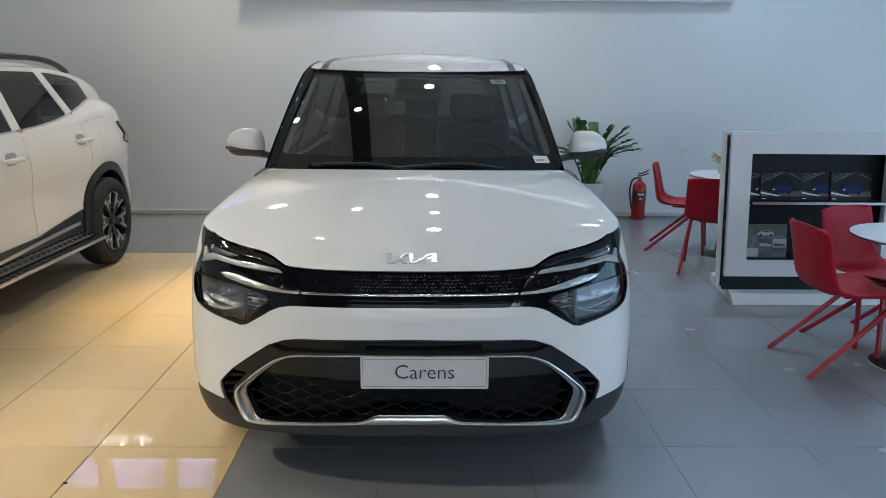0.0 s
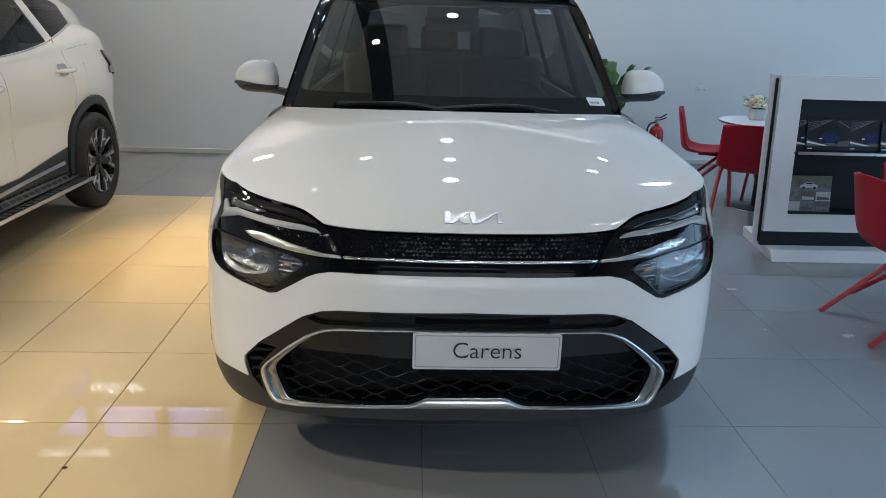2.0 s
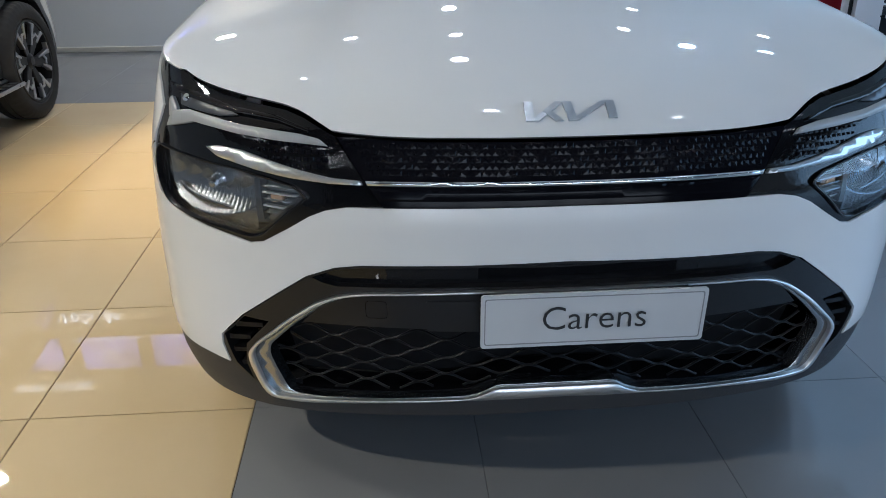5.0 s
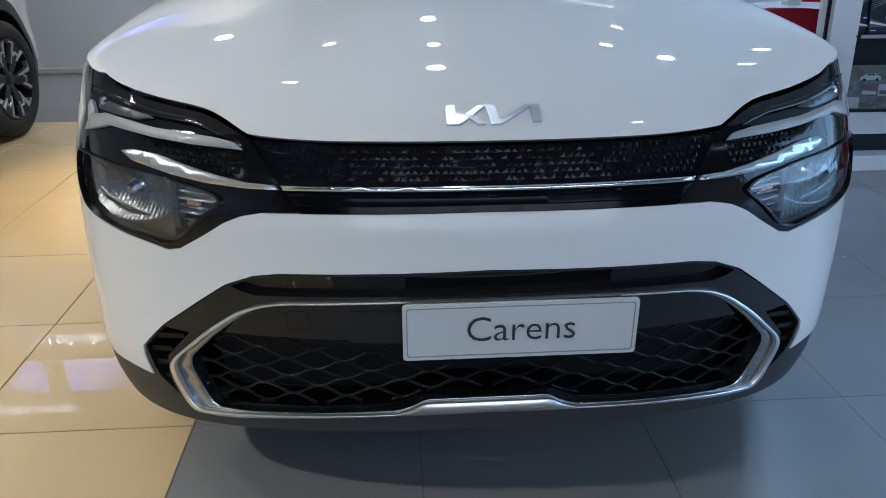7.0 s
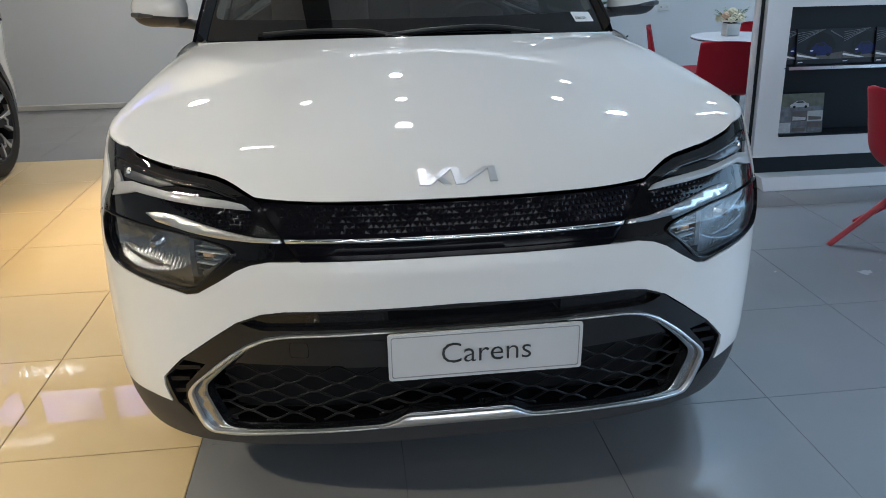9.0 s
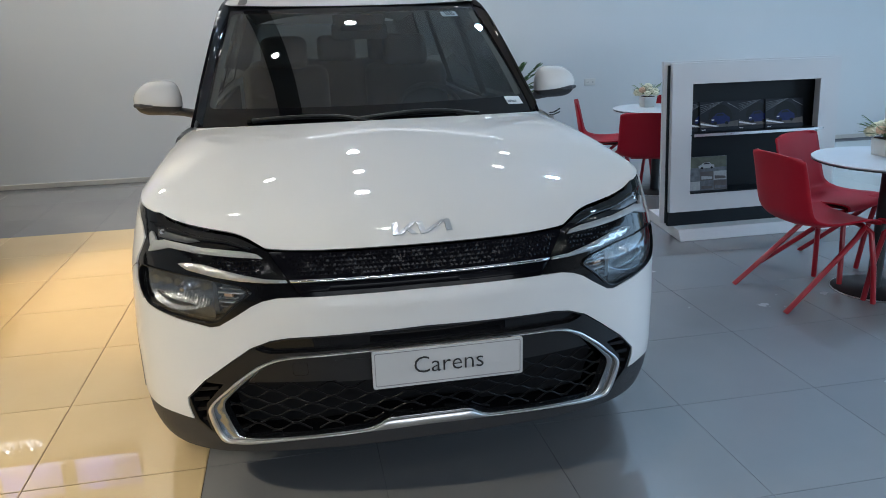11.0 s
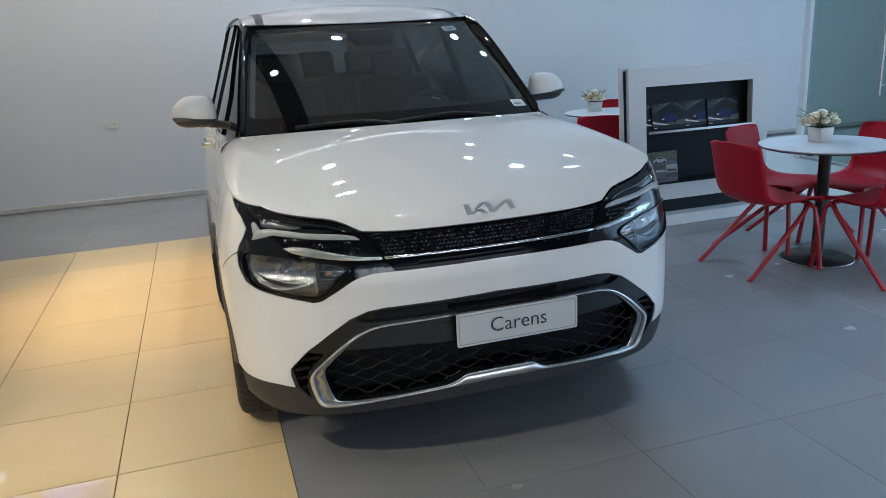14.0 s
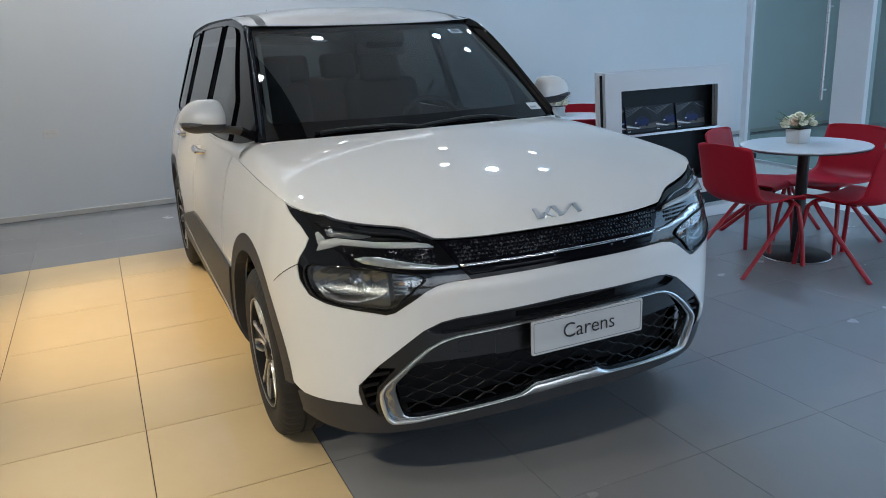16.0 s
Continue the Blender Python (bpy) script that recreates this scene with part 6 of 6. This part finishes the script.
def brochure(x, z, kind, tilt=-9):
    """A booklet leaning on the back of its shelf; its faces look to -y."""
    e = empty("brochure", x, DY + .125, z)
    m = pose(0, 0, 0, tilt, 0, 0)
    w, h0 = (.15, .205) if kind == "night" else (.155, .24)
    part("booklet", boxed(-w, w, -.004, .004, 0, h0, m=m), NIGHT if kind == "night" else STREAK, e)

    def shape(pts, material, lift=.0006):
        bm = bmesh.new()
        n = len(pts)
        lo = [bm.verts.new(m @ Vector((u * w, -.004, v * h0))) for u, v in pts]
        hi = [bm.verts.new(m @ Vector((u * w, -.004 - lift, v * h0))) for u, v in pts]
        bm.faces.new(hi)
        for i in range(n):
            bm.faces.new((lo[i], lo[(i + 1) % n], hi[(i + 1) % n], hi[i]))
        return part("printed_area", bm, material, e)
    if kind == "night":
        for q in range(5):
            shape([(-.97, .60 + .07 * q), (-.2 + .1 * q, .86 + .03 * q), (-.2 + .1 * q, .875 + .03 * q), (-.97, .615 + .07 * q)], STREAK)
        shape([(.4, .93), (.97, .72), (.97, .74), (.44, .95)], STREAK)
        shape([(-.97, .14), (.97, .14), (.97, .34), (.5, .30), (-.3, .22), (-.97, .36)], GROUND_PRINT)
        shape([(-.97, .30), (-.4, .22), (.0, .17), (-.2, .15), (-.97, .24)], PAPER, .0009)
        arc = [(.05 + .62 * math.cos(math.pi * q / 10), .44 + .46 * math.sin(math.pi * q / 10)) for q in range(11)]
        shape([(.67, .40)] + arc + [(-.57, .40)], LATTICE, .0008)
        shape([(-.42, .30), (-.44, .40), (-.30, .50), (-.14, .60), (.18, .62), (.36, .52), (.52, .46), (.54, .32), (.42, .25), (-.1, .24)], BLUE_CAR, .0014)
        shape([(-.20, .51), (-.10, .58), (.14, .59), (.26, .52)], NIGHT, .0018)
        for u in (-.22, .36):
            shape([(u + .09 * math.cos(q * .785), .27 + .055 * math.sin(q * .785)) for q in range(8)], LATTICE, .0018)
        shape([(-.40, .36), (-.28, .37), (-.28, .40), (-.41, .40)], PAPER, .0018)
        shape([(-.92, .045), (-.72, .045), (-.70, .075), (-.90, .075)], PAPER)
    else:
        shape([(-.99, .60), (.99, .60), (.99, .99), (-.99, .99)], GREEN_PHOTO)
        shape([(-.99, .58), (.99, .58), (.99, .68), (-.99, .68)], STREAK, .0009)
        shape([(-.40, .66), (-.41, .72), (-.27, .765), (-.14, .82), (.14, .82), (.24, .77), (.37, .745), (.38, .66)], PALE_PRINT, .0014)
        shape([(-.18, .77), (-.11, .808), (.11, .808), (.18, .77)], NIGHT, .0018)
        for u in (-.24, .24):
            shape([(u + .06 * math.cos(q * .785), .668 + .035 * math.sin(q * .785)) for q in range(8)], LATTICE, .0018)
        for row in range(2):
            for k in range(3):
                u, v = -.99 + k * .665, .02 + row * .28
                shape([(u, v), (u + .645, v), (u + .645, v + .26), (u, v + .26)], (PALE_PRINT, STREAK, GROUND_PRINT)[(k + row) % 3])
                shape([(u + .05, v + .03), (u + .60, v + .03), (u + .60, v + .10), (u + .05, v + .13)], (PALE_PRINT, GROUND_PRINT, STREAK)[(k + 2 * row) % 3], .0009)
    return tagged(e, "dark brochure with a blue car picture on the shelf" if kind == "night" else "light brochure with small car pictures on the shelf", "brochure", "brochures on the stand")


for k, x in enumerate((2.58, 2.697, 2.995, 3.207)):
    brochure(x, .715, "night").location.y -= .012 * (k % 2)
brochure(2.60, .307, "light").location.y -= .07

# glass partition and door beyond the tables


def partition(x, y, rz):
    e = empty("glass_partition", x, y, 0, rz)
    part("post", boxed(-.04, .04, -.04, .04, 0, 3.0, bevel=.004), FRAME_WHITE, e, "white metal post")
    part("post", boxed(1.24, 1.62, -.05, .05, 0, 3.0, bevel=.004), FRAME_WHITE, e, "wide white metal post")
    part("head_rail", boxed(-.04, 3.2, -.041, .041, 3.0, 3.08, bevel=.004), FRAME_WHITE, e)
    part("floor_rail", boxed(.04, 1.24, -.02, .02, 0.0, .03), STEEL, e)
    mesh_ob("pane", [(1.62, 0, .02), (3.2, 0, .02), (3.2, 0, 3.0), (1.62, 0, 3.0)], [(0, 1, 2, 3)], GLASS_WALL, e, smooth=False).visible_shadow = False
    d = mesh_ob("door_leaf", [(.05, 0, .035), (1.23, 0, .035), (1.23, 0, 2.99), (.05, 0, 2.99)], [(0, 1, 2, 3)], GLASS_WALL, e, "clear glass door leaf", smooth=False)
    d.visible_shadow = False
    bm = bmesh.new()
    tube(bm, [(1.12, -.055, .75), (1.12, -.055, 1.75)], .016, 12)
    part("pull_handle", bm, STEEL, d, "long steel pull handle", smooth=True)
    for z in (.85, 1.65):
        bm = bmesh.new()
        tube(bm, [(1.12, 0, z), (1.12, -.055, z)], .009, 8)
        part("handle_stud", bm, STEEL, d, smooth=True)
    part("patch_lock", boxed(.06, .20, -.015, .015, .04, .10, bevel=.004), BLACK_METAL, d)
    return tagged(e, "white framed glass partition with a glass door", "partition")


partition(5.575, 7.2, -96)

# plant
pl = empty("potted_plant", 1.90, 8.35, 0)
tagged(pl, "leafy green plant in a white pot by the wall", "plant")
bm = bmesh.new()
lathe(bm, [(.11, 0), (.125, .02), (.165, .44), (.172, .47), (.160, .475), (.15, .44)], 36)
part("pot", bm, POT, pl, "tall white pot", smooth=True)
bm = bmesh.new()
lathe(bm, [(.001, .445), (.152, .44)], 28)
part("soil", bm, SOIL, pl)
rnd = random.Random(11)
for k in range(27):
    a = rnd.uniform(0, 2 * math.pi)
    reach, top_z = rnd.uniform(.06, .50), rnd.uniform(.78, 1.15)
    if k < 4:
        reach, top_z, a = .52 - .05 * k, .84 + .05 * k, rnd.uniform(-.5, .2)
    root = Vector((rnd.uniform(-.08, .08), rnd.uniform(-.08, .08), .44))
    tip = Vector((math.cos(a) * reach, math.sin(a) * reach, top_z))
    path = spline([root, root.lerp(tip, .45) + Vector((0, 0, .14)), tip], 16)
    bm = bmesh.new()
    tube(bm, path, [.011 - .008 * q / 15 for q in range(16)], 6)
    frond = part("stalk", bm, STEM, pl, smooth=True)
    bm = bmesh.new()
    for q in range(4, 16):
        d = (path[min(q + 1, 15)] - path[q - 1]).normalized()
        sv = d.cross(Vector((0, 0, 1)))
        sv = sv.normalized() if sv.length > .05 else Vector((1, 0, 0))
        for sg in (-1, 1):
            L = rnd.uniform(.07, .10) * (1 - .25 * abs(q - 10) / 6)
            out = (sv * sg * .8 + d * .55 + Vector((0, 0, rnd.uniform(.05, .35)))).normalized()
            wv = out.cross(d).cross(out).normalized()
            up = out.cross(wv).normalized() * .006
            pts = []
            for t, wd in ((0, .08), (.25, .75), (.55, 1), (.82, .62), (1, .03)):
                c = path[q] + out * L * t - Vector((0, 0, .012 * t * t))
                pts.append([bm.verts.new(c - wv * .031 * wd + up * wd), bm.verts.new(c), bm.verts.new(c + wv * .031 * wd + up * wd)])
            for p, n in zip(pts, pts[1:]):
                bm.faces.new((p[0], p[1], n[1], n[0]))
                bm.faces.new((p[1], p[2], n[2], n[1]))
    part("leaves", bm, LEAF, frond, smooth=True, angle=80)

# fire extinguisher
ex = empty("fire_extinguisher", 2.58, 8.72, 0)
tagged(ex, "red fire extinguisher standing on the floor by the wall", "extinguisher")
bm = bmesh.new()
lathe(bm, [(.072, 0), (.078, .012), (.078, .36), (.070, .40), (.045, .43), (.026, .44), (.024, .46)], 36)
part("cylinder", bm, EXT_RED, ex, "red steel cylinder", smooth=True)
bm = bmesh.new()
lathe(bm, [(.0785, .20), (.0792, .205), (.0792, .325), (.0785, .33)], 36)
part("label_band", bm, mat("extinguisher_label", (.10, .02, .02), .4, vary=.5, scale=40), ex, smooth=True)
part("label_bar", boxed(-.035, .035, -.0802, -.078, .285, .305), PAPER, ex)
part("label_bar", boxed(-.02, .02, -.0802, -.078, .24, .25), PAPER, ex)
bm = bmesh.new()
lathe(bm, [(.02, .46), (.022, .49), (.012, .50)], 16)
part("valve", bm, BRASS, ex, smooth=True)
for z, q in ((.50, .06), (.525, .085)):
    bm = bmesh.new()
    tube(bm, [(-.03, 0, z), (.03, 0, z + .005), (.095, 0, z + q * .5)], .007, 8)
    part("lever", bm, BLACK_METAL, ex, smooth=True)
bm = bmesh.new()
tube(bm, spline([(-.02, 0, .48), (-.09, -.01, .45), (-.115, -.02, .34), (-.10, -.03, .20), (-.085, -.03, .12)], 16), .010, 8)
part("hose", bm, RUBBER, ex, smooth=True)


def wall_socket(x, z):
    e = empty("wall_socket", x, NORTH, z)
    part("face_plate", boxed(-.065, .065, -.011, 0, -.038, .038, bevel=.004), SOCKET, e, "white plastic face plate")
    for u in (-.03, .03):
        part("insert", boxed(u - .02, u + .02, -.0135, -.011, -.022, .022, bevel=.001), SOCKET, e)
        for v in (-.006, .006):
            part("slit", boxed(u + v - .0015, u + v + .0015, -.0142, -.0135, -.008, .006), INK, e)
    return tagged(e, "white double wall socket", "socket", "wall sockets")


wall_socket(3.09, .825)
wall_socket(-1.65, .81)

# ---- floor tiles, each a piece ----


def tile_mesh(w, d, gap, b):
    bm = bmesh.new()
    x, y = w / 2 - gap / 2, d / 2 - gap / 2
    hi = [bm.verts.new((u * (x - b), v * (y - b), 0)) for u, v in ((-1, -1), (1, -1), (1, 1), (-1, 1))]
    mid = [bm.verts.new((u * x, v * y, -.6 * b)) for u, v in ((-1, -1), (1, -1), (1, 1), (-1, 1))]
    lo = [bm.verts.new((u * x, v * y, -.010)) for u, v in ((-1, -1), (1, -1), (1, 1), (-1, 1))]
    bm.faces.new(hi)
    for A, B in ((mid, hi), (lo, mid)):
        for i in range(4):
            bm.faces.new((A[i], A[(i + 1) % 4], B[(i + 1) % 4], B[i]))
    return bm


def tile_data(name, material, gap, b):
    bm = tile_mesh(TILE, TILE, gap, b)
    me = bpy.data.meshes.new(name)
    bmesh.ops.recalc_face_normals(bm, faces=bm.faces)
    bm.to_mesh(me)
    bm.free()
    me.materials.append(material)
    return me


cream_me, grey_me, white_me = tile_data("cream_tile", CREAM, GAP, .0025), tile_data("grey_tile", GREY, .0022, .0010), tile_data("white_tile", WHITE_TILE, .0024, .0008)
rest = {"cream": [], "grey": [], "white": []}
for i in range(-11, 17):
    for j in range(-16, 10):
        x, y = GX + (i + .5) * TILE, GY + (j + .5) * TILE
        if x < WEST or x > EAST or y < SOUTH:
            continue
        if y + TILE / 2 > NORTH + .35:
            continue
        sort = "cream" if i < 0 and j < 6 else ("white" if i > 7 else "grey")
        if -8 <= i < 10 and -5 <= j < 10 and not (j < -3 and i > 5):
            ob = new("tile", {"cream": cream_me, "grey": grey_me, "white": white_me}[sort])
            ob.parent = floor
            ob.location = (x, y, 0)
        else:
            rest[sort].append((x, y))
for key, me in (("cream", CREAM), ("grey", GREY), ("white", WHITE_TILE)):
    verts, faces = [], []
    h = TILE / 2 - GAP / 2
    for x, y in rest[key]:
        k = len(verts)
        verts += [(x - h, y - h, 0), (x + h, y - h, 0), (x + h, y + h, 0), (x - h, y + h, 0)]
        verts += [(x - h, y - h, -.01), (x + h, y - h, -.01), (x + h, y + h, -.01), (x - h, y + h, -.01)]
        faces += [(k, k + 1, k + 2, k + 3)] + [(k + 4 + q, k + 4 + (q + 1) % 4, k + (q + 1) % 4, k + q) for q in range(4)]
    tagged(mesh_ob("outer_tiles", verts, faces, me, floor, smooth=False), kind="stuff")
